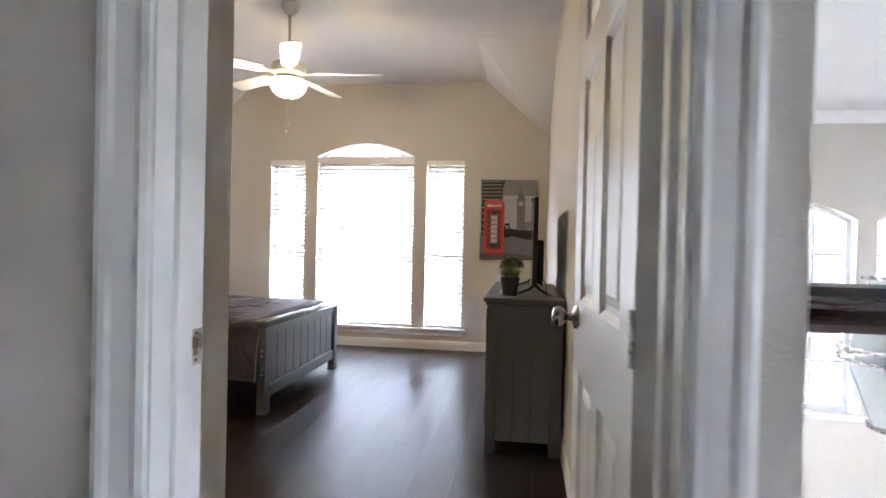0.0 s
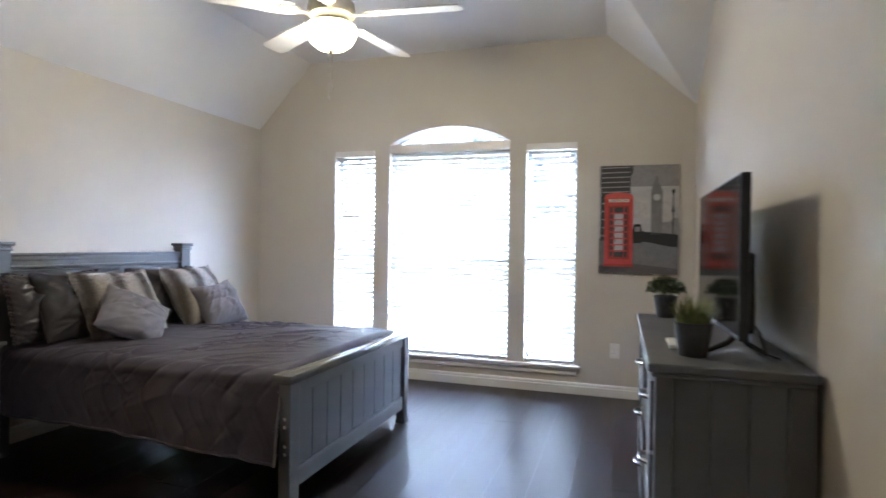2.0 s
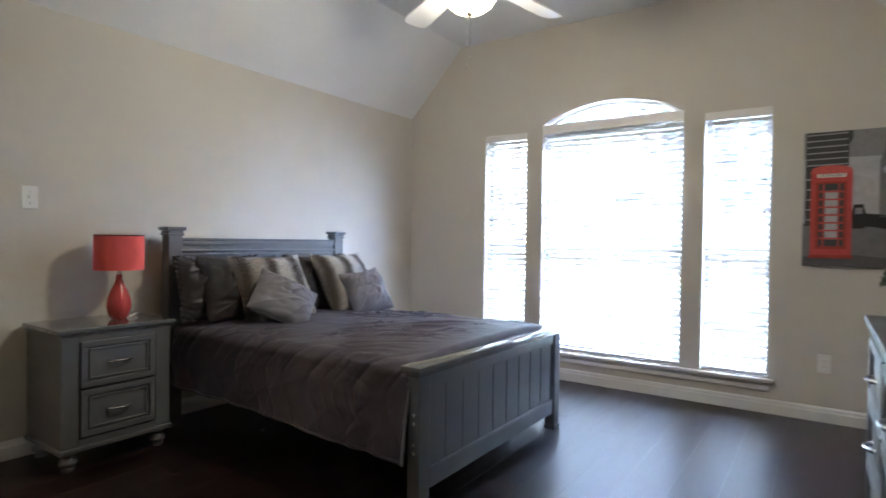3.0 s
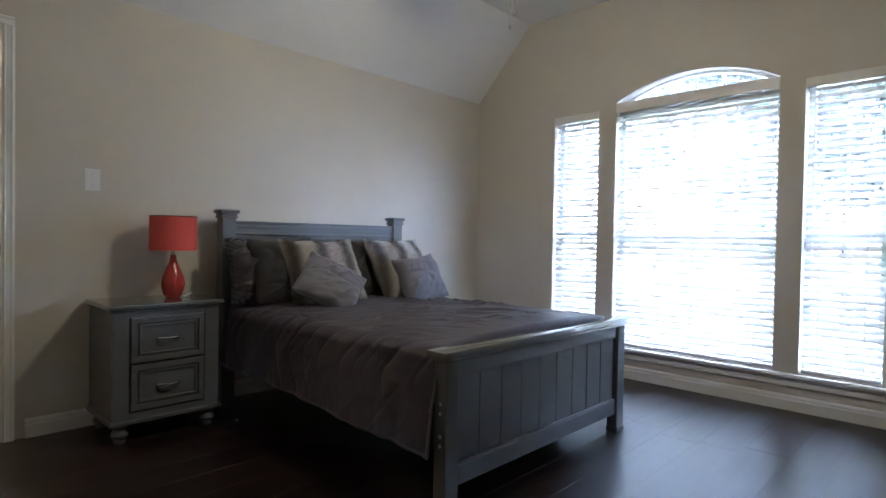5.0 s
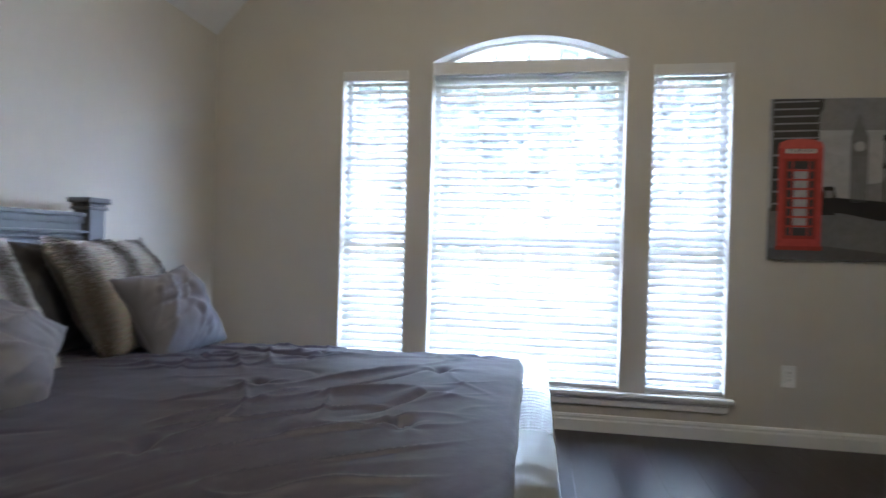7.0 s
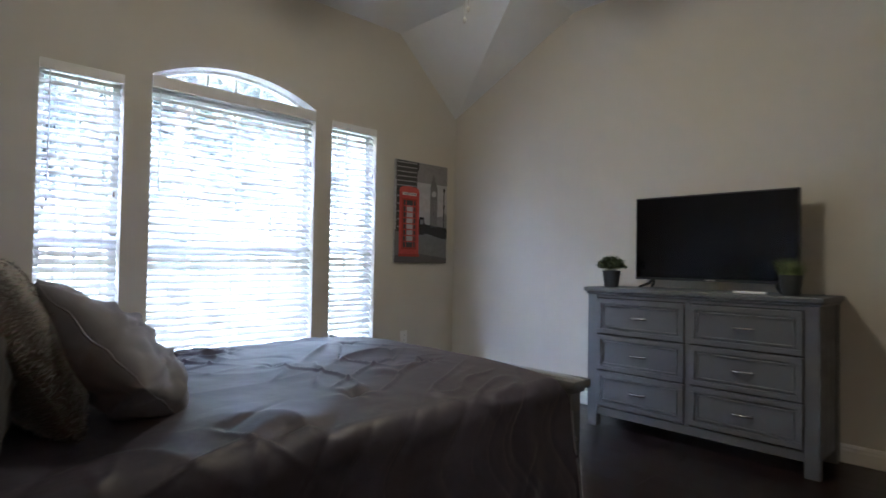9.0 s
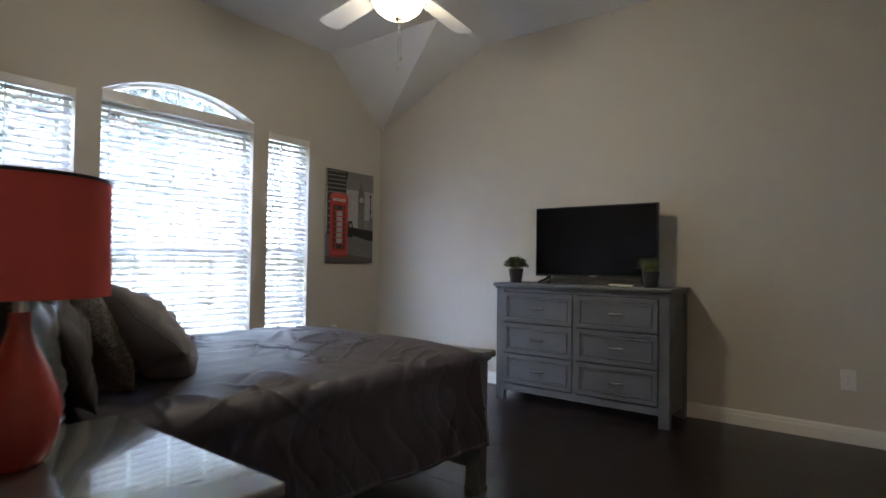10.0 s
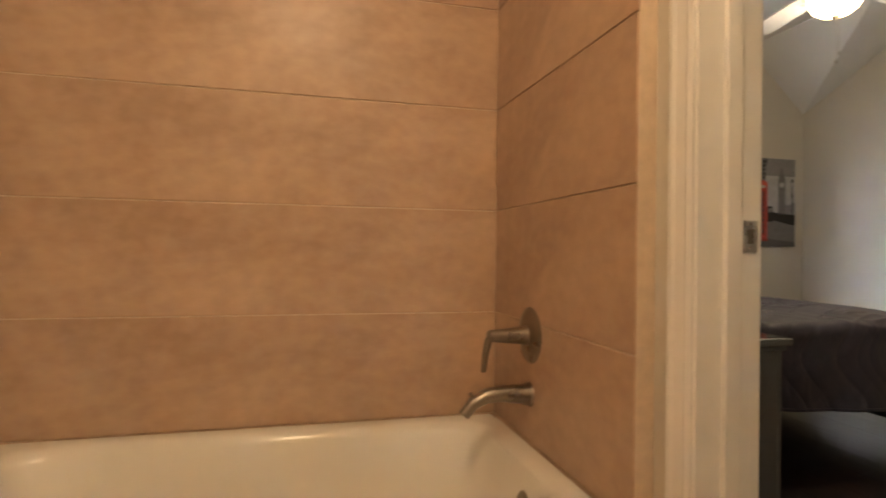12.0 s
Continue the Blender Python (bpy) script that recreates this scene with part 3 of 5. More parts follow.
def comforter():
    """One sheet draped over the mattress: swept from head to foot, rolled down behind the footboard, hanging at the sides in slanting folds."""
    bm = bmesh.new()
    nx, half = 290, 165
    L0, LF, r_f, drop = BX0 + 0.10, BX1 - 0.088, 0.028, 0.004
    run = LF - L0
    length = run + r_f * math.pi / 2 + drop
    yc, hw = (BYA + BYB) / 2, (BYB - BYA) / 2 - 0.012
    r = 0.075
    flat = hw - r
    grid = []
    for i in range(nx + 1):
        arc = length * i / nx
        u = min(1, arc / run)
        # roll over the foot end
        if arc < run:
            x, fall = L0 + arc, 0.0
        elif arc < run + r_f * math.pi / 2:
            b = (arc - run) / r_f
            x, fall = LF + r_f * math.sin(b), r_f * (1 - math.cos(b))
        else:
            x, fall = LF + r_f, r_f + arc - run - r_f * math.pi / 2
        xx = L0 + arc
        row = []
        for j in range(-half, half + 1):
            s = j / half
            sg = 1 if s > 0 else -1
            # unseen north side is lengthened to keep window light from under the bed
            hang = 0.300 + 0.058 * u ** 1.6 + 0.014 * noise.noise((xx * 1.6, 0, 3 * sg)) + (0.15 if s > 0 else 0.0)
            d = abs(s) * (hw + hang)
            sd = sg * d
            zt = 0.640 - 0.026 * min(1, d / flat) ** 3 + 0.006 * math.sin(u * 3) + 0.008 * smooth01(0.7, 0.95, u)
            if d < flat:
                y, z, t = d, zt, 0.0
            elif d < flat + r * math.pi / 2:
                b = (d - flat) / r
                y, z, t = flat + r * math.sin(b), zt - r + r * math.cos(b), b / (math.pi / 2)
            else:
                dd = d - flat - r * math.pi / 2
                y, z, t = hw + 0.055 * dd / hang, zt - r - dd, 1.0 + dd / hang
            k = min(1.0, t)
            # soft unevenness, then a few long folds drawn from the pillows towards the foot
            p = Vector((xx * 2.2, sd * 2.2, 1.7))
            w = 0.007 * noise.noise(p * 0.9) + 0.0028 * noise.noise(p * 2.6) + 0.0014 * noise.noise(p * 7.0)
            bend = 0.16 * noise.noise((xx * 1.8, sd * 1.8, 41))
            al, ac = xx * 0.90 + sd * 0.44, -xx * 0.44 + sd * 0.90 + bend
            area = smooth01(-0.05, 0.35, noise.noise((xx * 1.7, sd * 1.7, 51)))
            busy = smooth01(0.0, 0.35, noise.noise((xx * 2.1 + 3, sd * 2.1, 61)) + 0.25 * smooth01(0.55, 0.85, u))
            top = 0.017 * crease(al * 1.1, ac * 3.6, 2.0, 6.5) * (0.25 + 0.75 * area)
            top -= 0.010 * crease(al * 1.8 + 7, ac * 4.5, 6.0, 10.0) * area
            cross = 0.010 * crease((xx * 0.3 - sd * 0.95) * 2.6, (xx * 0.95 + sd * 0.3) * 5.5 + bend, 12.0, 9.0) * busy
            cross += 0.009 * crease((xx * 0.85 + sd * 0.5) * 2.4, (xx * 0.5 - sd * 0.85) * 7.5, 17.0, 9.0) * busy
            tops = (top + cross) * smooth01(1.0, 0.86, u)
            # slanting folds: puffed cloth parted by narrow valleys that sweep from the shoulder down towards the head
            wave = 0.07 * noise.noise((xx * 1.3, d * 1.2, 7 * sg))
            q = xx + (0.80 - 0.30 * smooth01(flat + 0.15, flat + 0.42, d)) * d + wave
            deep = max(0.0, 0.55 + 1.1 * noise.noise((q * 3.1, d * 1.3, 33 * sg)))
            fine = max(0.0, 0.25 + noise.noise((q * 4.3, d * 2.1, 44 * sg)))
            fold = deep * (1 - abs(math.sin(q * 19 + 1.3 * math.sin(q * 6.1)))) ** 3 + 0.7 * fine * (1 - abs(math.sin(q * 37 + 2.0 * math.sin(q * 7.7)))) ** 3
            side = fold * smooth01(flat - 0.22, flat + 0.08, d)
            near_hem = max(0.0, t - 1)
            if t <= 0:
                z += w + tops - 0.009 * side
            else:
                y += w * 1.6 * k - 0.016 * (1 - 0.6 * near_hem) * side * k + tops * 0.35 * k
                z += (w + tops - 0.009 * side) * (1 - k)
                y += 0.006 * near_hem * math.sin(xx * 24 + 5 * noise.noise((xx * 3, 0, 5 * sg)))
            for tx, ty in TUFTS:
                rr = (xx - tx) ** 2 + (sd - ty) ** 2
                if rr < 0.05:
                    ang = math.atan2(sd - ty, xx - tx)
                    z -= 0.016 * math.exp(-rr / 0.0007)
                    z += 0.006 * math.exp(-rr / 0.006) * (1 - math.exp(-rr / 0.0006)) * abs(math.sin(2.5 * ang + 9 * tx)) ** 3
            corner = 1 - 0.75 * smooth01(0.6, 1.6, t)
            z -= fall * corner
            x_out = x - (0.002 * math.sin(d * 23) + 0.3 * abs(w)) * smooth01(run, run + 0.05, arc)
            row.append(bm.verts.new((x_out, yc + sg * y, max(z, 0.09))))
        grid.append(row)
    for i in range(nx):
        for j in range(2 * half):
            bm.faces.new((grid[i][j], grid[i + 1][j], grid[i + 1][j + 1], grid[i][j + 1]))
    grid_co = [[v.co.copy() for v in row] for row in grid]
    ob = tagged(part("comforter", bm, COMF, smooth=False), "wrinkled dark grey-purple satin comforter spread over the bed", "comforter")
    ob.data.shade_smooth()
    so = ob.modifiers.new("thick", "SOLIDIFY")
    so.thickness, so.offset = 0.012, -1
    for j in (0, 2 * half):
        hem = [tuple(grid_co[i][j]) for i in range(0, nx + 1, 2)]
        part("hem", tube(hem, 0.007, 8), COMF, ob, smooth=True)
    edge = [tuple(grid_co[nx][j] + Vector((0.002, 0, 0))) for j in range(0, 50, 2)]
    part("edge_piping", tube(edge, 0.006, 8), SATIN, ob, "pale satin edge piping", smooth=True)
    return ob


comforter()


def pillow(name, w, h, thick, m, material, label, seed, ruffle=False, crumple=0.012, pinch=0.16, pile=0):
    """A stuffed cushion: two bulged skins pinched to a seam, drawn in along the sides and creased from the corners. Lies in local x-z, faces -y."""
    bm = bmesh.new()
    n = 48
    rows = {}

    def place(u, v, side):
        k = max(0.0, (1 - abs(u) ** 2.6) * (1 - abs(v) ** 2.6))
        # softened corners, sides drawn in
        soft = 1 - 0.045 * (abs(u * v)) ** 6
        x = w / 2 * u * (1 - pinch * (1 - v * v) * abs(u) ** 2 * 0.55) * soft
        z = h / 2 * v * (1 - pinch * (1 - u * u) * abs(v) ** 2 * 0.55) * soft
        z -= 0.05 * h * (1 - u * u) * max(0.0, v) ** 2
        x += 0.010 * noise.noise((v * 2.1, seed, 5.0)) * abs(u)
        z += 0.012 * noise.noise((u * 2.1, seed, 9.0)) * abs(v)
        bulge = thick / 2 * k ** 0.62 * (1 + 0.18 * noise.noise((u * 1.3 + seed, v * 1.3, side * 2.0)))
        c = noise.noise((u * 2.2 + seed, v * 2.2, side)) + 0.3 * noise.noise((u * 5 + seed, v * 5, side))
        # creases drawn slantwise and out of the corners
        c += 1.0 * crease((u + v) * 0.6 + seed, (u - v) * 2.2, side + 3.0, 4.0) - 0.9 * crease((u * 0.9 + v * 0.3) + seed, (v - u * 0.3) * 2.4, side + 8.0, 5.0)
        for cu, cv in ((1, 1), (1, -1), (-1, 1), (-1, -1)):
            rad = math.hypot(u - cu, v - cv)
            c += 0.35 * math.exp(-(rad - 0.45) ** 2 / 0.05) * math.sin(6 * math.atan2(v - cv, u - cu) + seed)
        y = side * (bulge + crumple * c * (0.15 + k))
        # the seam waves a little
        y += 0.010 * noise.noise((u * 2.5, v * 2.5, seed + 30.0)) * (1 - k) + (0.012 * math.sin((u + v) * 40) * (1 - k) ** 6 if ruffle else 0.0)
        return Vector((x, y, z))
    for side in (-1, 1):
        g = []
        for i in range(n + 1):
            row = []
            for j in range(n + 1):
                u, v = 2 * i / n - 1, 2 * j / n - 1
                if 0 < i < n and 0 < j < n:
                    row.append(bm.verts.new(place(u, v, side)))
                else:
                    if (i, j) not in rows:
                        e = (place(u, v, 1) + place(u, v, -1)) / 2
                        rows[(i, j)] = bm.verts.new(e)
                    row.append(rows[(i, j)])
            g.append(row)
        for i in range(n):
            for j in range(n):
                f = (g[i][j], g[i + 1][j], g[i + 1][j + 1], g[i][j + 1])
                bm.faces.new(f if side < 0 else f[::-1])
    ob = part(name, bm, material)
    ob.data.shade_smooth()
    ob.matrix_world = m
    tagged(ob, label, "pillow", "pillows on the bed")
    ring = []
    for s in range(4):
        for k in range(n):
            t = 2 * k / n - 1
            u, v = ((t, -1), (1, t), (-t, 1), (-1, -t))[s]
            ring.append((place(u, v, 1) + place(u, v, -1)) / 2)
    part("seam", tube(ring + [ring[0]], 0.0018 if not ruffle else 0.006, 6), material, ob)
    if pile:
        # combed strands lying on both skins
        rng = random.Random(seed)
        vs, fs = [], []
        for _ in range(pile):
            u, v, side = rng.uniform(-1, 1), rng.uniform(-1, 1), rng.choice((-1, -1, 1))
            if rng.random() < 0.18:
                if rng.random() < 0.5:
                    u = rng.choice((-1, 1)) * rng.uniform(0.93, 1)
                else:
                    v = rng.choice((-1, 1)) * rng.uniform(0.93, 1)
            p = place(u, v, side)
            e = (place(min(1, u + 0.05), v, side) - p) + Vector((1e-4, 0, 0))
            e = (e.normalized() * rng.choice((-1, 1)) + Vector((0, side * rng.uniform(0.12, 0.45), rng.gauss(-0.1, 0.25)))).normalized()
            ln, wd = rng.uniform(0.012, 0.026), rng.uniform(0.0012, 0.0024)
            up = Vector((rng.gauss(0, 0.2), side * 0.3, 1)).normalized() * wd
            b0 = len(vs)
            vs += [p - up, p + up, p + e * ln]
            fs.append((b0, b0 + 1, b0 + 2))
        me = bpy.data.meshes.new("fur")
        me.from_pydata([tuple(q) for q in vs], [], fs)
        me.materials.append(material)
        fur = new("fur", me)
        fur.parent = ob
        tagged(fur, kind="stuff")
    return ob


def lean(x, y, z, back, yaw, h, roll=0):
    """Pose of a cushion standing on its lower edge at (x, y, z), leaning back, facing +x turned by yaw."""
    return pose(x, y, z, 0, 0, 90 + yaw) @ pose(0, 0, 0, -back, 0, 0) @ pose(0, 0, h / 2, 0, roll, 0)


pillow("pillow", 0.58, 0.40, 0.17, lean(-3.35, 3.74, 0.630, 16, 0, 0.40), RUFF, "shiny dark gathered pillow against the headboard", 1, True, 0.020)
pillow("pillow", 0.56, 0.40, 0.15, lean(-3.36, 4.52, 0.630, 18, 0, 0.40), RUFF, "shiny dark gathered pillow against the headboard", 2, True, 0.020)
pillow("pillow", 0.58, 0.42, 0.17, lean(-3.23, 3.84, 0.632, 24, -2, 0.42), SHAM, "dark charcoal pillow leaning on another pillow", 3, pinch=0.12)
pillow("pillow", 0.60, 0.42, 0.17, lean(-3.23, 4.50, 0.632, 24, 2, 0.42), SHAM, "dark charcoal pillow leaning on another pillow", 4, pinch=0.12)
pillow("pillow", 0.50, 0.44, 0.19, lean(-3.08, 3.95, 0.632, 30, -4, 0.44), FUR, "square cream and brown striped fur pillow", 5, False, 0.005, 0.10, 9000)
pillow("pillow", 0.50, 0.45, 0.19, lean(-3.05, 4.56, 0.632, 30, 4, 0.45), FUR, "square cream and brown striped fur pillow", 6, False, 0.005, 0.10, 9000)
pillow("pillow", 0.38, 0.35, 0.17, lean(-2.86, 3.86, 0.610, 42, -6, 0.40, 38), SATIN, "small silver satin pillow slumped on the comforter", 7, False, 0.012, 0.14)
pillow("pillow", 0.33, 0.34, 0.19, lean(-2.89, 4.54, 0.622, 32, -14, 0.34, -8), SATIN, "small silver satin pillow propped on a fur pillow", 8, False, 0.012, 0.14)

# ---- drawer furniture ----


def drawer_front(bm, x, y0, y1, z0, z1, out):
    """A drawer front with a raised frame and a stepped inner moulding; its face lies at x, towards out (-1 or 1)."""
    def slab(d0, d1, a, b, c, d, bev=0.0):
        lo, hi = sorted((x + out * d0, x + out * d1))
        bx(bm, lo, hi, a, b, c, d, bev)
    slab(-0.016, -0.006, y0, y1, z0, z1, 0.002)
    f = 0.028
    slab(-0.006, 0.006, y0, y1, z0, z0 + f, 0.002)
    slab(-0.006, 0.006, y0, y1, z1 - f, z1, 0.002)
    slab(-0.006, 0.006, y0, y0 + f, z0 + f, z1 - f, 0.002)
    slab(-0.006, 0.006, y1 - f, y1, z0 + f, z1 - f, 0.002)
    g, w = f + 0.008, 0.009
    slab(-0.006, 0.003, y0 + g, y1 - g, z0 + g, z0 + g + w, 0.002)
    slab(-0.006, 0.003, y0 + g, y1 - g, z1 - g - w, z1 - g, 0.002)
    slab(-0.006, 0.003, y0 + g, y0 + g + w, z0 + g + w, z1 - g - w, 0.002)
    slab(-0.006, 0.003, y1 - g - w, y1 - g, z0 + g + w, z1 - g - w, 0.002)
    return bm


def handle(parent, x, y, z, out, w=0.10):
    """A slim bow pull with two feet."""
    pts = [(x + out * (0.004 + 0.022 * math.sin(math.pi * k / 10) ** 0.6), y - w / 2 + w * k / 10, z) for k in range(11)]
    rad = [0.0085 - 0.0034 * math.sin(math.pi * k / 10) for k in range(11)]
    h = part("handle", tube(pts, rad, 10), CHROME, parent, "polished nickel bow handle", smooth=True)
    for s in (-1, 1):
        part("handle_foot", lathe([(0, 0.006), (0.006, 0.005), (0.009, 0), (0, 0)], 12), CHROME, h, m=pose(x, y + s * w / 2, z, 0, 90 * out, 0))
    return h


def dresser():
    x0, x1, y0, y1, top = -0.245, 0.163, 3.115, 4.355, 0.86
    d = thing("dresser", "grey painted wooden dresser with six drawers, against a wall", "dresser")
    part("top", box(x0 - 0.022, x1 + 0.004, y0 - 0.02, y1 + 0.02, top - 0.026, top, bev=0.005), GREY, d)
    part("top_moulding", box(x0 - 0.010, x1, y0 - 0.009, y1 + 0.009, top - 0.042, top - 0.026, bev=0.005), GREY, d)
    c = bmesh.new()
    bx(c, x0 + 0.018, x1, y0 + 0.02, y1 - 0.02, 0.115, top - 0.042)
    part("body", c, GREYD, d)
    for ya, yb in ((y0, y0 + 0.065), (y1 - 0.065, y1)):
        part("front_stile", box(x0, x0 + 0.05, ya, yb, 0.0, top - 0.042, bev=0.003), GREY, d)
        part("back_leg", box(x1 - 0.065, x1, ya, yb, 0.0, top - 0.042, bev=0.003), GREY, d)
    for ya in (y0 + 0.006, y1 - 0.022):
        w = (x1 - 0.065 - x0 - 0.05) / 3
        for k in range(3):
            xa = x0 + 0.05 + k * w
            part("side_board", box(xa + 0.001, xa + w - 0.001, ya, ya + 0.016, 0.075, top - 0.042, bev=0.0025), GREY, d)
    part("bottom_rail", box(x0 + 0.004, x0 + 0.03, y0 + 0.065, y1 - 0.065, 0.075, 0.125, bev=0.002), GREY, d)
    part("centre_stile", box(x0 + 0.003, x0 + 0.03, (y0 + y1) / 2 - 0.014, (y0 + y1) / 2 + 0.014, 0.125, top - 0.042), GREY, d)
    part("top_rail", box(x0 + 0.003, x0 + 0.03, y0 + 0.065, y1 - 0.065, top - 0.062, top - 0.042), GREY, d)
    zs = [0.130, 0.352, 0.574, 0.796]
    ym = (y0 + y1) / 2
    for ya, yb in ((y0 + 0.068, ym - 0.016), (ym + 0.016, y1 - 0.068)):
        for k in range(3):
            dr = part("drawer", drawer_front(bmesh.new(), x0 - 0.004, ya, yb, zs[k] + 0.004, zs[k + 1] - 0.006, -1), GREY, d)
            handle(dr, x0 - 0.006, (ya + yb) / 2, (zs[k] + zs[k + 1]) / 2, -1, 0.09)
    for k in (1, 2):
        part("divider", box(x0 + 0.006, x0 + 0.03, y0 + 0.065, y1 - 0.065, zs[k] - 0.005, zs[k] + 0.003), GREYD, d)


dresser()


def nightstand():
    x0, x1, y0, y1, top = XL + 0.03, -3.292, 2.838, 3.355, 0.678
    d = thing("nightstand", "grey painted nightstand with two drawers and bun feet", "nightstand")
    part("top", box(x0 - 0.005, x1 + 0.018, y0 - 0.02, y1 + 0.02, top - 0.022, top, bev=0.005), GREYT, d)
    part("top_moulding", box(x0, x1 + 0.008, y0 - 0.009, y1 + 0.009, top - 0.036, top - 0.022, bev=0.005), GREY, d)
    part("body", box(x0, x1 - 0.012, y0, y1, 0.115, top - 0.036, bev=0.003), GREY, d)
    part("recess", box(x1 - 0.012, x1 - 0.009, y0 + 0.075, y1 - 0.075, 0.150, top - 0.066), GREYD, d)
    for ya in (y0, y1 - 0.075):
        part("front_stile", box(x1 - 0.012, x1, ya, ya + 0.075, 0.115, top - 0.036, bev=0.003), GREY, d)
    part("top_rail", box(x1 - 0.012, x1, y0 + 0.075, y1 - 0.075, top - 0.066, top - 0.036), GREY, d)
    part("bottom_rail", box(x1 - 0.012, x1, y0 + 0.075, y1 - 0.075, 0.115, 0.150), GREY, d)
    part("base_moulding", box(x0 - 0.002, x1 + 0.012, y0 - 0.012, y1 + 0.012, 0.092, 0.115, bev=0.006), GREY, d)
    for za, zb in ((0.156, 0.380), (0.392, 0.612)):
        dr = part("drawer", drawer_front(bmesh.new(), x1 + 0.004, y0 + 0.082, y1 - 0.082, za, zb, 1), GREY, d)
        handle(dr, x1 + 0.005, (y0 + y1) / 2, (za + zb) / 2, 1, 0.10)
    prof = [(0, 0.092), (0.030, 0.092), (0.036, 0.080), (0.024, 0.068), (0.034, 0.058), (0.040, 0.042), (0.034, 0.028), (0.022, 0.022), (0.028, 0.014), (0.024, 0.0), (0, 0)]
    for x in (x0 + 0.05, x1 - 0.04):
        for y in (y0 + 0.045, y1 - 0.045):
            part("foot", lathe(prof, 20, at=(x, y, 0)), GREY, d, smooth=True)


nightstand()

# red table lamp
la = thing("table_lamp", "red ceramic table lamp with a red drum shade, switched off", "table lamp", pose(-3.500, 3.190, 0.6785))
part("base", lathe([(0, 0), (0.034, 0), (0.044, 0.012), (0.056, 0.045), (0.060, 0.075), (0.055, 0.110), (0.040, 0.150), (0.024, 0.185), (0.016, 0.212), (0.0145, 0.236), (0, 0.236)], 32), RED, la, smooth=True)
part("power_cord", tube([(0.010, 0.046, 0.006), (-0.01, 0.085, 0.016), (-0.06, 0.125, 0.012), (-0.12, 0.150, 0.005), (-0.188, 0.158, 0.004)], 0.003, 8), CORD, la, "thin white power cord", smooth=True)
part("neck", lathe([(0, 0.236), (0.010, 0.236), (0.010, 0.262), (0.016, 0.264), (0.016, 0.300), (0, 0.300)], 20), STEEL, la, smooth=True)
part("shade", lathe([(0.119, 0.262), (0.121, 0.260), (0.118, 0.445), (0.116, 0.445), (0.119, 0.262)], 48), REDSH, la, "red cloth drum shade", smooth=True)
part("shade_trim", lathe([(0.1165, 0.442), (0.1195, 0.442), (0.1195, 0.447), (0.1165, 0.447), (0.1165, 0.442)], 48), BLACK, la)
part("bulb", lathe([(0, 0.395), (0.018, 0.390), (0.028, 0.365), (0.024, 0.335), (0.013, 0.312), (0.013, 0.300), (0, 0.300)], 16), FROST, la, smooth=True)
sp = bmesh.new()
for a in (0, 2.094, 4.189):
    tube([(0, 0, 0.40), (0.118 * math.cos(a), 0.118 * math.sin(a), 0.436)], 0.0016, 6, sp)
part("spider", sp, STEEL, la)
cd = part("cord", tube([(0.02, 0.05, 0.004), (-0.02, 0.11, 0.018), (-0.10, 0.14, 0.010), (-0.19, 0.16, 0.004), (-0.27, 0.17, 0.0)], 0.0025, 6), CORD, la)

# ---- television and plants ----
tv = thing("television", "black flat-screen television switched off, standing on a dresser", "television")
ty0, ty1, tz0, tz1, tx = 3.255, 4.162, 0.912, 1.424, 0.0
part("bezel", box(tx - 0.006, tx + 0.022, ty0, ty1, tz0, tz1, bev=0.004), BLACK, tv)
part("screen", box(tx - 0.0075, tx - 0.0055, ty0 + 0.009, ty1 - 0.009, tz0 + 0.016, tz1 - 0.009), SCREEN, tv, "glossy black screen")
hous = bmesh.new()
bx(hous, tx + 0.022, tx + 0.060, ty0 + 0.10, ty1 - 0.10, tz0 + 0.01, tz0 + 0.27, 0.012)
part("rear_housing", hous, BLACK, tv)
part("port_label", box(tx + 0.0225, tx + 0.0235, ty0 + 0.02, ty0 + 0.05, tz0 + 0.15, tz0 + 0.24), PLATE, tv)
part("logo_bar", box(tx - 0.0085, tx - 0.006, (ty0 + ty1) / 2 - 0.03, (ty0 + ty1) / 2 + 0.03, tz0 + 0.004, tz0 + 0.011), STEEL, tv)
for y, s in ((ty0 + 0.11, -1), (ty1 - 0.11, 1)):
    ft = bmesh.new()
    tube([(tx + 0.012, y, tz0 + 0.01), (tx - 0.02, y + s * 0.01, 0.892), (tx - 0.085, y + s * 0.045, 0.868)], [0.010, 0.009, 0.007], 8, ft)
    tube([(tx + 0.012, y, tz0 + 0.01), (tx + 0.04, y + s * 0.01, 0.892), (tx + 0.085, y + s * 0.045, 0.868)], [0.010, 0.009, 0.007], 8, ft)
    part("foot", ft, BLACK, tv, smooth=True)
part("power_cord", tube([(tx + 0.05, ty0 + 0.2, tz0 + 0.06), (tx + 0.075, ty0 + 0.12, 0.93), (tx + 0.08, ty0 + 0.05, 0.872), (tx + 0.11, ty0 + 0.02, 0.866)], 0.003, 6), BLACK, tv)
tagged(part("remote_control", box(-0.19, -0.155, 3.36, 3.52, 0.8605, 0.874, bev=0.004), PLATE), "small pale remote control lying on a dresser", "remote control")


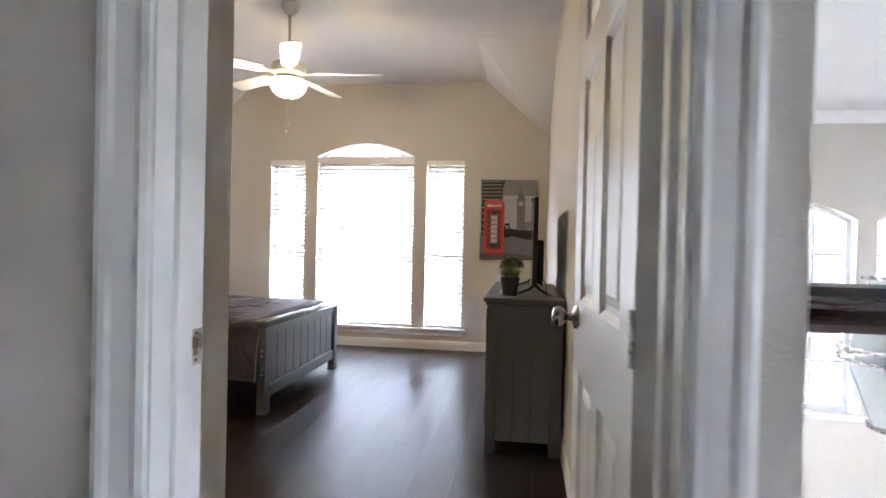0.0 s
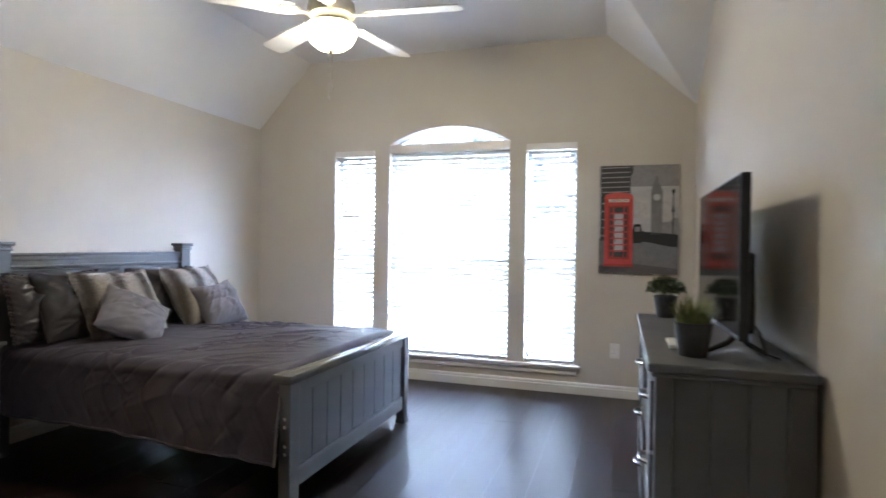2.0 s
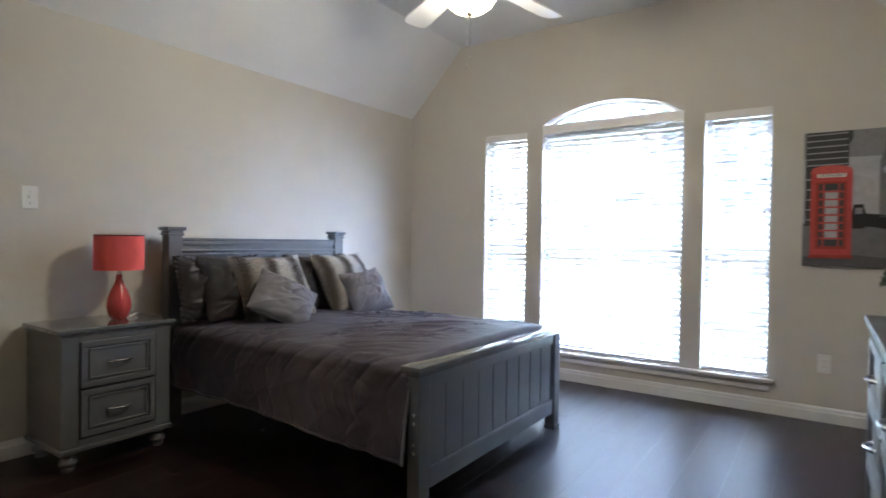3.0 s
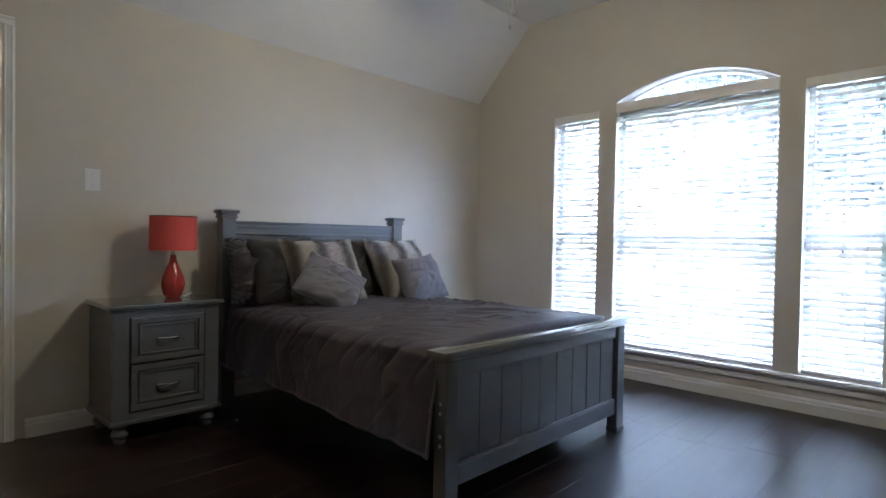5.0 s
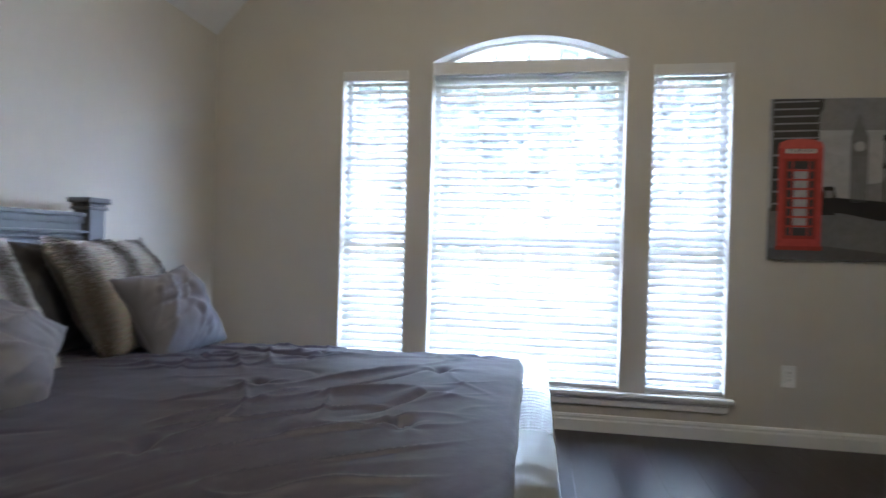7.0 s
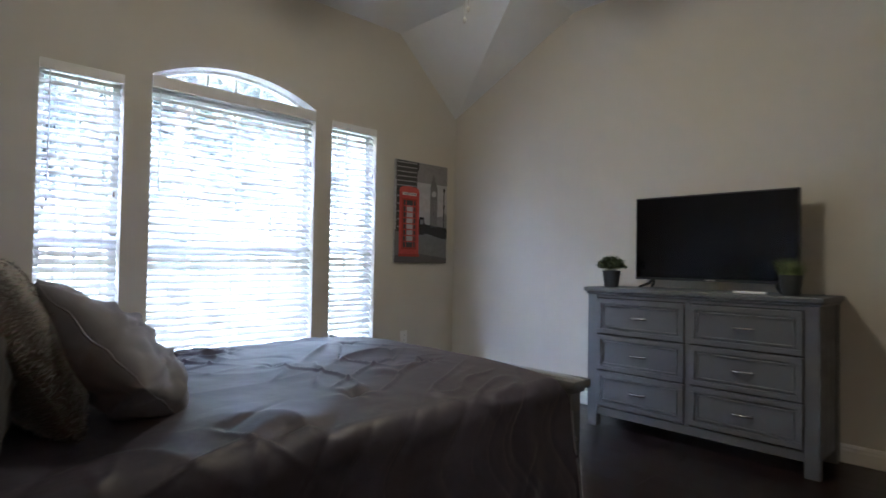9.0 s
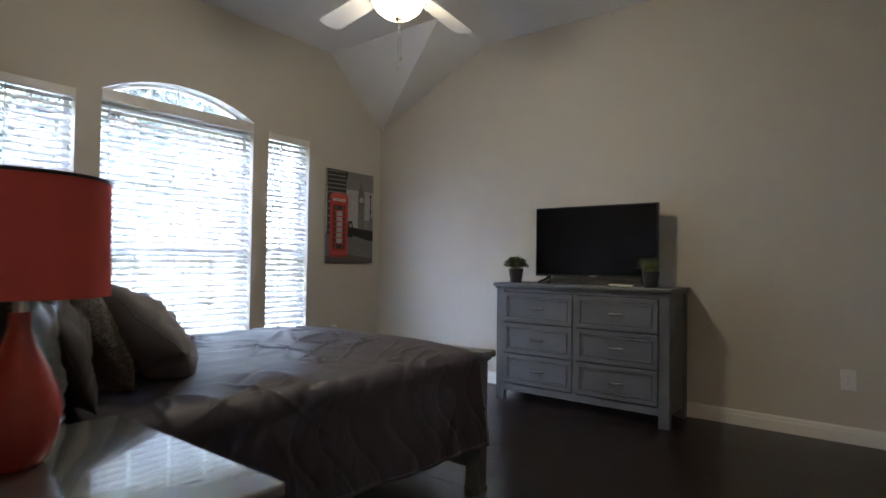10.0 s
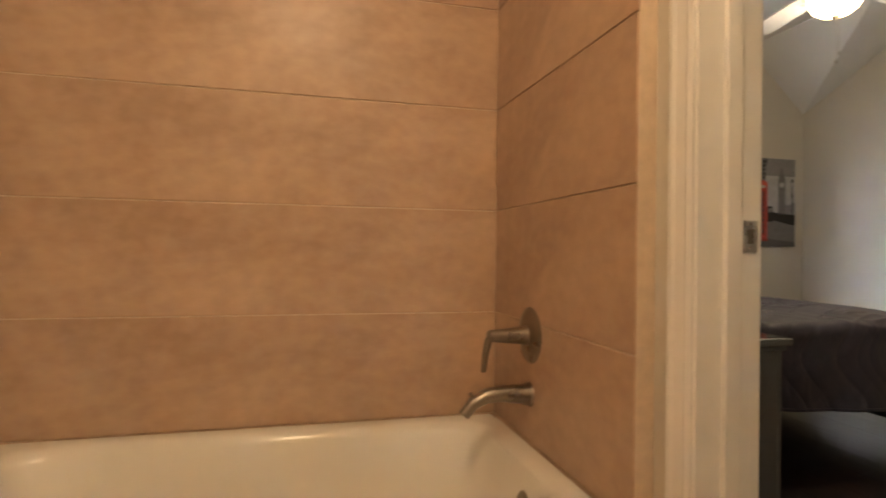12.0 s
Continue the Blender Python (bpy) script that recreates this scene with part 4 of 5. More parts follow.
def potted(x, y, label, grassy, seed):
    rng = random.Random(seed)
    p = thing("potted_plant", label, "potted plant", pose(x, y, 0.8602) @ Matrix.Diagonal((1.09, 1.09, 1.09, 1)), "plants on the dresser")
    part("pot", lathe([(0, 0), (0.036, 0), (0.038, 0.003), (0.050, 0.088), (0.051, 0.095), (0.047, 0.095), (0.044, 0.080), (0, 0.080)], 28), POT, p, smooth=True)
    bm = bmesh.new()
    if grassy:
        for k in range(420):
            a, r = rng.uniform(0, 6.283), 0.042 * math.sqrt(rng.random())
            b = Vector((r * math.cos(a), r * math.sin(a), 0.078))
            h, out = rng.uniform(0.06, 0.115), rng.uniform(0.0, 0.055) + r * 0.6
            aa = a + rng.uniform(-0.5, 0.5)
            w = rng.uniform(0.0011, 0.0022)
            side = Vector((-math.sin(aa), math.cos(aa), 0)) * w
            prev = None
            for s in range(4):
                t = s / 3
                c = b + Vector((math.cos(aa) * out * t * t, math.sin(aa) * out * t * t, h * t - 0.02 * t * t * out / 0.05))
                cur = (bm.verts.new(c - side * (1 - t * 0.9)), bm.verts.new(c + side * (1 - t * 0.9)))
                if prev:
                    bm.faces.new((prev[0], prev[1], cur[1], cur[0]))
                prev = cur
        part("foliage", bm, GRASS, p, "tuft of thin yellow-green blades")
    else:
        for k in range(820):
            a, e = rng.uniform(0, 6.283), math.asin(rng.uniform(-0.15, 1))
            r = 0.078 * rng.uniform(0.45, 1.08)
            c = Vector((r * math.cos(a) * math.cos(e), r * math.sin(a) * math.cos(e), 0.118 + r * 0.75 * math.sin(e)))
            d = Vector((rng.gauss(0, 1), rng.gauss(0, 1), rng.gauss(0.5, 1))).normalized()
            s = d.cross(Vector((0.3, 0.5, 0.8))).normalized()
            L, w = rng.uniform(0.008, 0.015), rng.uniform(0.003, 0.005)
            vs = [bm.verts.new(c + v) for v in (d * -L, s * w, d * L, s * -w)]
            bm.faces.new(vs)
        for k in range(40):
            a, e = rng.uniform(0, 6.283), rng.uniform(0.3, 1.5)
            tube([(0.02 * math.cos(a), 0.02 * math.sin(a), 0.078), (0.06 * math.cos(a) * math.cos(e), 0.06 * math.sin(a) * math.cos(e), 0.11 + 0.05 * math.sin(e))], 0.0009, 4, bm)
        part("foliage", bm, LEAF, p, "round clump of small green leaves")
    part("moss", lathe([(0, 0.086), (0.03, 0.084), (0.045, 0.080), (0, 0.079)], 20), LEAF, p)


potted(-0.13, 3.265, "small artificial grass plant in a dark grey pot", True, 3)
potted(-0.14, 4.255, "small artificial bushy plant in a dark grey pot", False, 5)

# ---- canvas print ----


def flat(name, poly, layer, color, parent, rough=0.8):
    key = "print_%02x%02x%02x" % tuple(int(c * 255) for c in color)
    m = bpy.data.materials.get(key) or mat(key, color, rough, vary=0.12, scale=30, bump=0.1, bump_scale=300, rough_vary=0)
    return part(name, prism([(CX0 + u * CW, CZ0 + v * CH) for u, v in poly], 0.0012, None, "y", CY - 0.0012 * (layer + 1)), m, parent)


CX0, CZ0, CW, CH, CY = -0.520, 0.990, 0.585, 0.848, YN - 0.022


def rect(u0, v0, u1, v1):
    return [(u0, v0), (u1, v0), (u1, v1), (u0, v1)]


pic = thing("canvas_print", "unframed canvas print of a red telephone box and a clock tower", "picture")
part("canvas", box(CX0, CX0 + CW, CY, YN - 0.001, CZ0, CZ0 + CH, bev=0.004), mat("canvas_grey", (0.46, 0.455, 0.47), 0.85, vary=0.15, scale=4, stretch=(1, 1, 3), bump=0.15, bump_scale=300), pic)
G = [(v, v * 0.98, v * 1.0) for v in (0.022, 0.06, 0.11, 0.18, 0.25, 0.31, 0.45)]
flat("sky", rect(0.0, 0.80, 1.0, 0.995), 0, G[4], pic)
flat("cloud", [(0.42, 0.52), (1, 0.50), (1, 0.66), (0.8, 0.70), (0.6, 0.64), (0.42, 0.68)], 0, G[6], pic)
flat("ground", rect(0.0, 0.0, 1.0, 0.32), 1, G[3], pic)
flat("kerb", [(0, 0), (1, 0), (1, 0.05), (0.45, 0.09), (0, 0.07)], 2, G[2], pic)
flat("building", [(0.02, 0.30), (0.12, 0.30), (0.12, 0.72), (0.40, 0.74), (0.40, 0.90), (0.43, 0.93), (0.43, 0.995), (0.02, 0.995)], 2, G[1], pic)
for k in range(6):
    v = 0.745 + 0.045 * k
    flat("building_band", [(0.03, v), (0.39, v + 0.005), (0.39, v + 0.014), (0.03, v + 0.010)], 3, G[5], pic)
for k in range(5):
    flat("wall_band", rect(0.03, 0.34 + 0.075 * k, 0.10, 0.352 + 0.075 * k), 3, G[5], pic)
flat("tower", [(0.66, 0.35), (0.80, 0.35), (0.80, 0.76), (0.775, 0.80), (0.745, 0.85), (0.725, 0.90), (0.70, 0.85), (0.675, 0.80), (0.66, 0.76)], 2, G[3], pic)
flat("tower_face", [(0.73 + 0.045 * math.cos(a * math.pi / 8), 0.70 + 0.031 * math.sin(a * math.pi / 8)) for a in range(16)], 3, G[6], pic)
for k in range(4):
    flat("tower_rib", rect(0.672 + 0.034 * k, 0.36, 0.682 + 0.034 * k, 0.64), 3, G[4], pic)
flat("houses", [(0.80, 0.35), (1.0, 0.35), (1.0, 0.50), (0.95, 0.52), (0.90, 0.48), (0.80, 0.47)], 2, G[4], pic)
flat("bridge", [(0.45, 0.30), (0.62, 0.29), (0.90, 0.25), (1, 0.25), (1, 0.36), (0.85, 0.37), (0.6, 0.385), (0.45, 0.40)], 3, G[0], pic)
flat("taxi", [(0.44, 0.28), (0.545, 0.28), (0.555, 0.38), (0.53, 0.455), (0.45, 0.455), (0.43, 0.38)], 4, G[0], pic)
flat("taxi_window", rect(0.46, 0.385, 0.525, 0.43), 5, G[4], pic)
flat("lamp_post", rect(0.925, 0.34, 0.938, 0.74), 4, G[0], pic)
for v in (0.735, 0.565):
    flat("lantern", [(0.91, v), (0.952, v), (0.945, v + 0.035), (0.918, v + 0.035)], 5, G[0], pic)
R1, R2, R3 = (0.50, 0.075, 0.06), (0.33, 0.045, 0.035), (0.58, 0.11, 0.085)
flat("booth", rect(0.07, 0.075, 0.435, 0.69), 6, R1, pic)
flat("booth_roof", [(0.065, 0.69), (0.44, 0.69), (0.425, 0.725), (0.36, 0.742), (0.25, 0.748), (0.14, 0.742), (0.08, 0.725)], 6, R3, pic)
flat("booth_sign", rect(0.125, 0.658, 0.38, 0.685), 7, (0.75, 0.70, 0.64), pic)
flat("booth_frame", rect(0.115, 0.13, 0.39, 0.625), 7, R2, pic)
flat("booth_glass", rect(0.145, 0.15, 0.36, 0.61), 8, G[1], pic)
flat("booth_phone", rect(0.20, 0.20, 0.31, 0.56), 9, G[6], pic)
for k in range(1, 8):
    v = 0.15 + 0.46 * k / 8
    flat("booth_bar", rect(0.145, v - 0.006, 0.36, v + 0.006), 10, R1, pic)
for u in (0.185, 0.32):
    flat("booth_bar", rect(u - 0.006, 0.15, u + 0.006, 0.61), 10, R1, pic)
flat("booth_step", rect(0.06, 0.06, 0.445, 0.085), 7, R2, pic)
tc = bpy.data.curves.new("sign_text", "FONT")
tc.body, tc.size, tc.align_x, tc.align_y = "TELEPHONE", 0.024, "CENTER", "CENTER"
to = bpy.data.objects.new("sign_text_source", tc)
tme = bpy.data.meshes.new_from_object(to)
bpy.data.objects.remove(to)
tme.materials.append(bpy.data.materials.get("print_660c08") or mat("print_ink", (0.05, 0.045, 0.045), 0.8))
tob = new("sign_text", tme)
tob.parent = pic
tob.matrix_local = pose(CX0 + 0.2525 * CW, CY - 0.0012 * 9.5, CZ0 + 0.6715 * CH, 90, 0, 0)

# ---- ceiling fan ----
fan = thing("ceiling_fan", "white five-blade ceiling fan with a lit frosted bowl and pull chains", "ceiling fan", pose(FAN[0], FAN[1], 0))
part("canopy", lathe([(0, 2.80), (0.022, 2.80), (0.045, 2.82), (0.062, 2.85), (0.066, 2.879), (0, 2.879)], 28), FANM, fan, smooth=True)
part("downrod", lathe([(0, 2.47), (0.0115, 2.47), (0.0115, 2.81), (0, 2.81)], 16), FANM, fan, smooth=True)
part("motor", lathe([(0, 2.492), (0.026, 2.492), (0.032, 2.470), (0.085, 2.458), (0.118, 2.438), (0.124, 2.405), (0.116, 2.372), (0.085, 2.352), (0, 2.352)], 40), FANM, fan, smooth=True)
part("light_fitter", lathe([(0, 2.352), (0.07, 2.352), (0.085, 2.335), (0.115, 2.328), (0.125, 2.312), (0.1, 2.305), (0, 2.31)], 36), FANM, fan, smooth=True)
gl = part("bowl", lathe([(0.128, 2.318), (0.133, 2.305), (0.128, 2.272), (0.108, 2.235), (0.074, 2.208), (0.035, 2.196), (0.0, 2.193)], 40), GLOBE, fan, "glowing frosted glass bowl", smooth=True)
gl.visible_shadow = False
part("finial", lathe([(0, 2.198), (0.016, 2.196), (0.014, 2.186), (0.007, 2.180), (0, 2.176)], 16), BRONZE, fan, smooth=True)
blade_poly = [(0.20, -0.050), (0.30, -0.060), (0.62, -0.070), (0.675, -0.060), (0.69, -0.035), (0.69, 0.035), (0.675, 0.060), (0.62, 0.070), (0.30, 0.060), (0.20, 0.050)]
bme = mesh_of("blade", prism(blade_poly, 0.006), BLADE)
ib = bmesh.new()
prism([(0.09, -0.014), (0.16, -0.012), (0.19, -0.034), (0.26, -0.030), (0.27, 0), (0.26, 0.030), (0.19, 0.034), (0.16, 0.012), (0.09, 0.014)], 0.005, ib, "z", -0.006)
ime = mesh_of("blade_iron", ib, FANM)
for k in range(5):
    bl = new("blade", bme)
    bl.parent = fan
    bl.matrix_local = pose(0, 0, 2.372, 0, 0, 7 + 72 * k) @ pose(0, 0, 0, 11, 0, 0)
    ir = new("blade_iron", ime)
    ir.parent = bl
    for xx, yy in ((0.215, 0.02), (0.215, -0.02), (0.25, 0)):
        part("screw", lathe([(0, -0.010), (0.005, -0.0085), (0.006, -0.006), (0, -0.006)], 8, at=(xx, yy, 0)), BRONZE, bl)
for dx, zb in ((-0.008, 1.955), (0.012, 2.005)):
    part("pull_chain", tube([(dx, -0.012, 2.19), (dx, -0.012, zb)], 0.0013, 6), STEEL, fan)
    part("chain_fob", lathe([(0, -0.022), (0.006, -0.018), (0.008, -0.008), (0.005, 0.0), (0, 0.002)], 12, at=(dx, -0.012, zb)), STEEL, fan, smooth=True)

# ---- wall plates ----


def plate(m, label, category, kind):
    p = thing("wall_switch" if kind == "switch" else "power_outlet", label, category, m)
    part("cover", box(-0.036, 0.036, -0.006, 0.0, -0.058, 0.058, bev=0.003), PLATE, p)
    if kind == "switch":
        part("toggle", box(-0.005, 0.005, -0.016, -0.006, -0.004, 0.014, bev=0.002), PLATE, p)
        part("bezel", box(-0.011, 0.011, -0.0075, -0.006, -0.020, 0.020), TRIM, p)
    else:
        for z in (-0.02, 0.02):
            s = part("socket", box(-0.017, 0.017, -0.009, -0.006, z - 0.014, z + 0.014, bev=0.003), PLATE, p)
            for xx in (-0.006, 0.006):
                part("slot", box(xx - 0.001, xx + 0.001, -0.0095, -0.009, z - 0.002, z + 0.006), BLACK, s)
    for z in ((-0.03, 0.03) if kind == "switch" else (0.0,)):
        part("screw", lathe([(0, 0.0015), (0.003, 0.001), (0.003, 0), (0, 0)], 8), STEEL, p, m=pose(0, -0.006, z, 90, 0, 0))


plate(pose(XL, 2.857, 1.308, 0, 0, 90), "white light switch plate on a beige wall", "light switch", "switch")
plate(pose(-0.388, YN, 0.37), "white power outlet on a beige wall", "power outlet", "outlet")
plate(pose(XR, 2.245, 0.36, 0, 0, -90), "white power outlet low on a beige wall", "power outlet", "outlet")

# ---- entry door ----


def six_panel_door(m):
    d = thing("door_1", "white six-panel door standing open against a wall", "door", m, kind="structure")
    w, h, t = 0.755, 2.005, 0.035
    cols = [(0.115, 0.330), (0.425, 0.640)]
    rws = [(0.235, 0.800), (0.995, 1.590), (1.690, 1.880)]
    slab = bmesh.new()
    xs = [0, cols[0][0], cols[0][1], cols[1][0], cols[1][1], w]
    for k in (0, 2, 4):
        bx(slab, -t, 0, xs[k], xs[k + 1], 0, h)
    zs = [0] + [v for r in rws for v in r] + [h]
    for c0, c1 in cols:
        for k in (0, 2, 4, 6):
            bx(slab, -t, 0, c0, c1, zs[k], zs[k + 1])
    part("door_slab", slab, DOORW, d)
    for c0, c1 in cols:
        for z0, z1 in rws:
            p = bmesh.new()
            bx(p, -t + 0.011, -0.011, c0, c1, z0, z1)
            # sloped sticking, then a raised field
            for f0, dep0, f1, dep1 in ((0.0, 0.0, 0.014, 0.011), (0.026, 0.0112, 0.050, 0.004)):
                a = [p.verts.new((-t + dep0, y, z)) for y, z in ((c0 + f0, z0 + f0), (c1 - f0, z0 + f0), (c1 - f0, z1 - f0), (c0 + f0, z1 - f0))]
                b = [p.verts.new((-t + dep1, y, z)) for y, z in ((c0 + f1, z0 + f1), (c1 - f1, z0 + f1), (c1 - f1, z1 - f1), (c0 + f1, z1 - f1))]
                for i in range(4):
                    j = (i + 1) % 4
                    p.faces.new((a[i], a[j], b[j], b[i]))
                if f0 > 0:
                    p.faces.new(b)
            part("door_panel", p, DOORW, d)
    kn = part("door_knob", lathe([(0, 0), (0.033, 0), (0.033, 0.004), (0.027, 0.010), (0.013, 0.013), (0.011, 0.028), (0.018, 0.034), (0.027, 0.044), (0.029, 0.054), (0.024, 0.064), (0.010, 0.069), (0, 0.070)], 32),
              STEEL, d, "brushed nickel round knob", smooth=True, m=pose(-t, w - 0.065, 0.945, 0, -90, 0))
    part("latch_plate", box(-t + 0.006, -0.006, w, w + 0.002, 0.915, 0.975), STEEL, d)
    for z in (0.2, 1.0, 1.8):
        part("hinge", tube([(-t - 0.004, -0.004, z - 0.045), (-t - 0.004, -0.004, z + 0.045)], 0.006, 10), STEEL, d)


six_panel_door(pose(0.147, 0.964, 0.008, 0, 0, 1.6))

# ---- bathroom ----
TX, TY = -3.905, 3.452                        # tile faces: east, north
struct("bath_floor", box(-6.1, XB, 0.85, 3.6, -0.1, 0.0), TILE, "beige tiled bathroom floor", "floor")
struct("bath_ceiling", box(-6.1, XB, 0.85, 3.6, 2.44, 2.54), CEIL, "white bathroom ceiling", "ceiling")
struct("bath_wall_north", box(-6.1, XB, TY + 0.0035, 3.6, 0.0, 2.44), GROUT, "bathroom wall behind large beige tiles", "wall")
struct("bath_wall_west", box(-6.1, -5.98, 0.85, 3.46, 0.0, 2.44), WALL, "beige painted bathroom wall", "wall")
struct("bath_wall_south", box(-5.98, XB, 0.85, 0.97, 0.0, 2.44), WALL, "beige painted bathroom wall", "wall")
bw = struct("bath_wall_east", box(TX + 0.0035, XB, 2.60, TY + 0.0035, 0.0, 2.44), GROUT, "bathroom wall behind large beige tiles", "wall")
bath_north = bpy.data.objects["bath_wall_north"]
baseboard("baseboard_bath", XB, BY1 + 0.075, XB, 2.599, -1, 0)

dome = thing("ceiling_light", "small round ceiling light with a warm glow", "ceiling light", pose(-4.6, 1.75, 2.44))
part("rim", lathe([(0, 0), (0.15, 0), (0.155, -0.02), (0.14, -0.03), (0, -0.03)], 32), FANM, dome, smooth=True)
dg = part("diffuser", lathe([(0.138, -0.03), (0.13, -0.06), (0.09, -0.085), (0.04, -0.096), (0, -0.098)], 32), BATHG, dome, smooth=True)
dg.visible_shadow = False


def bathtub():
    t = thing("bathtub", "white enamelled alcove bathtub between tiled walls", "bathtub")
    x0, x1, y0, y1, rim = -5.43, TX - 0.002, 2.675, TY - 0.002, 0.335
    bm = bmesh.new()
    cx, cy, n = (x0 + x1) / 2, (y0 + y1) / 2, 64

    def ring(hx, hy, p, z, ox=0.0):
        out = []
        for k in range(n):
            a = 2 * math.pi * k / n
            c, s = math.cos(a), math.sin(a)
            r = (abs(c) ** p + abs(s) ** p) ** (-1 / p)
            out.append(bm.verts.new((cx + ox + hx * r * c, cy + hy * r * s, z)))
        return out
    hx, hy = (x1 - x0) / 2, (y1 - y0) / 2
    rings = [ring(hx, hy, 60, 0.0), ring(hx, hy, 60, rim - 0.008), ring(hx - 0.006, hy - 0.006, 50, rim), ring(hx - 0.055, hy - 0.055, 12, rim + 0.001),
             ring(hx - 0.075, hy - 0.072, 9, rim - 0.008), ring(hx - 0.085, hy - 0.082, 8, rim - 0.03),
             ring(hx - 0.115, hy - 0.11, 6, 0.16), ring(hx - 0.16, hy - 0.15, 5, 0.08), ring(hx - 0.25, hy - 0.22, 4, 0.06)]
    for a, b in zip(rings, rings[1:]):
        for k in range(n):
            j = (k + 1) % n
            bm.faces.new((a[k], a[j], b[j], b[k]))
    bm.faces.new(rings[-1])
    ob = part("tub_shell", bm, TUB, t, smooth=True)
    part("overflow_plate", lathe([(0, 0.010), (0.028, 0.008), (0.036, 0.002), (0.036, 0), (0, 0)], 24), BRONZE, t, m=pose(x1 - 0.098, cy - 0.12, 0.245, 0, -82, 0))
    part("drain", lathe([(0, 0.004), (0.03, 0.003), (0.034, 0), (0, 0)], 24), BRONZE, t, m=pose(x1 - 0.35, cy, 0.061))


bathtub()
# mixer valve and spout on the tiled wall
vy, vz = 3.14, 0.655
vl = thing("shower_valve", "dark nickel tub mixer with a drooping lever on tile", "shower valve", pose(TX, vy, vz, 0, -90, 0))
part("escutcheon", lathe([(0, 0.014), (0.05, 0.012), (0.080, 0.004), (0.084, 0), (0, 0)], 40), BRONZE, vl, smooth=True)
part("stem", lathe([(0.030, 0.010), (0.026, 0.030), (0.020, 0.095), (0.018, 0.128), (0.012, 0.134), (0, 0.135)], 28), BRONZE, vl, smooth=True)
part("lever", tube([(0.004, 0.0, 0.118), (-0.014, 0.0, 0.132), (-0.050, 0.0, 0.140), (-0.105, 0.0, 0.146)], [0.011, 0.012, 0.010, 0.008], 12), BRONZE, vl, smooth=True)
sp_ = thing("tub_spout", "dark nickel curved tub spout on tile above a bathtub", "tub spout", pose(TX, vy, 0.478))
part("spout_body", tube([(0.0, 0, 0.0), (-0.015, 0, 0.0), (-0.08, 0, 0.006), (-0.135, 0, 0.002), (-0.175, 0, -0.018), (-0.205, 0, -0.052)], [0.032, 0.030, 0.025, 0.022, 0.019, 0.017], 20), BRONZE, sp_, smooth=True)
part("flange", lathe([(0, 0.008), (0.034, 0.006), (0.037, 0), (0, 0)], 28), BRONZE, sp_, m=pose(0, 0, 0, 0, -90, 0), smooth=True)
part("diverter", tube([(-0.175, 0, -0.004), (-0.185, 0, 0.012)], 0.006, 10), BRONZE, sp_)

# ---- hall and the open room beyond ----
struct("hall_floor", box(-3.2, 4.6, -2.3, YD0, -0.12, 0.0), HALLF, "dark wooden hall floor", "floor")
struct("hall_wall_south", box(-3.35, 4.75, -2.45, -2.3, -2.9, 3.05), WALL, "beige painted hall wall", "wall")
struct("hall_wall_west", box(-3.35, -3.2, -2.3, YD1, -0.2, 3.05), WALL, "beige painted hall wall", "wall")
struct("hall_landing_edge", box(0.295, 4.6, YD0, YD0 + 0.1, -0.35, 0.0), TRIM, "white edge of the upper landing", "trim")
struct("hall_lower_floor", box(-3.2, 4.75, -2.3, 5.5, -3.0, -2.9), HALLF, "dark wooden floor of the lower storey", "floor")
struct("hall_wall_inner", box(0.15, 0.295, YD0, 5.5, -2.9, -0.2), WALL, "beige painted wall below the bedroom", "wall")
struct("hall_ceiling", box(0.295, 4.75, -2.3, 5.5, 2.40, 2.5), CEIL, "white ceiling of the open room", "ceiling")
struct("hall_ceiling_landing", box(-3.2, 0.295, -2.3, YD0, 2.44, 2.54), CEIL, "white hall ceiling", "ceiling")
bm = bmesh.new()
prism([(5.5, 2.30), (5.5, 2.40), (5.40, 2.40), (5.405, 2.385), (5.44, 2.36), (5.465, 2.32), (5.485, 2.30)], 4.3, bm, "x", 0.295)
struct("hall_crown", bm, TRIM, "white crown moulding", "trim")
# east wall, out of view; tall windows added to light the open room
bm = bmesh.new()
for y0, y1 in ((-2.3, -1.2), (-0.65, 1.8), (2.4, 5.5)):
    bx(bm, 4.6, 4.75, y0, y1, -2.9, 2.4)
for y0, y1 in ((-1.2, -0.65), (1.8, 2.4)):
    bx(bm, 4.6, 4.75, y0, y1, -2.9, -2.3)
    bx(bm, 4.6, 4.75, y0, y1, 2.1, 2.4)
for i, (y0, y1) in enumerate(((-1.2, -0.65), (1.8, 2.4))):
    w = thing("window_%d" % (i + 6), "tall narrow white window added unseen to light the open room", "window", kind="structure")
    fr = bmesh.new()
    for a, b in ((y0, y0 + 0.03), (y1 - 0.03, y1)):
        bx(fr, 4.66, 4.71, a, b, -2.3, 2.1)
    for a, b in ((-2.3, -2.26), (-0.12, -0.08), (2.06, 2.1)):
        bx(fr, 4.66, 4.71, y0 + 0.03, y1 - 0.03, a, b)
    part("window_frame", fr, VINYL, w)
    for a, b in ((-2.26, -0.12), (-0.08, 2.06)):
        g = part("pane", box(4.69, 4.694, y0 + 0.03, y1 - 0.03, a, b), GLASS, w)
        g.visible_shadow = False
struct("hall_wall_east", bm, WALL, "beige painted wall with tall openings added for light", "wall")
HW = [(1.95, 2.885), (3.045, 3.98)]
HS, HA0, HA1 = -0.30, 1.44, 1.58


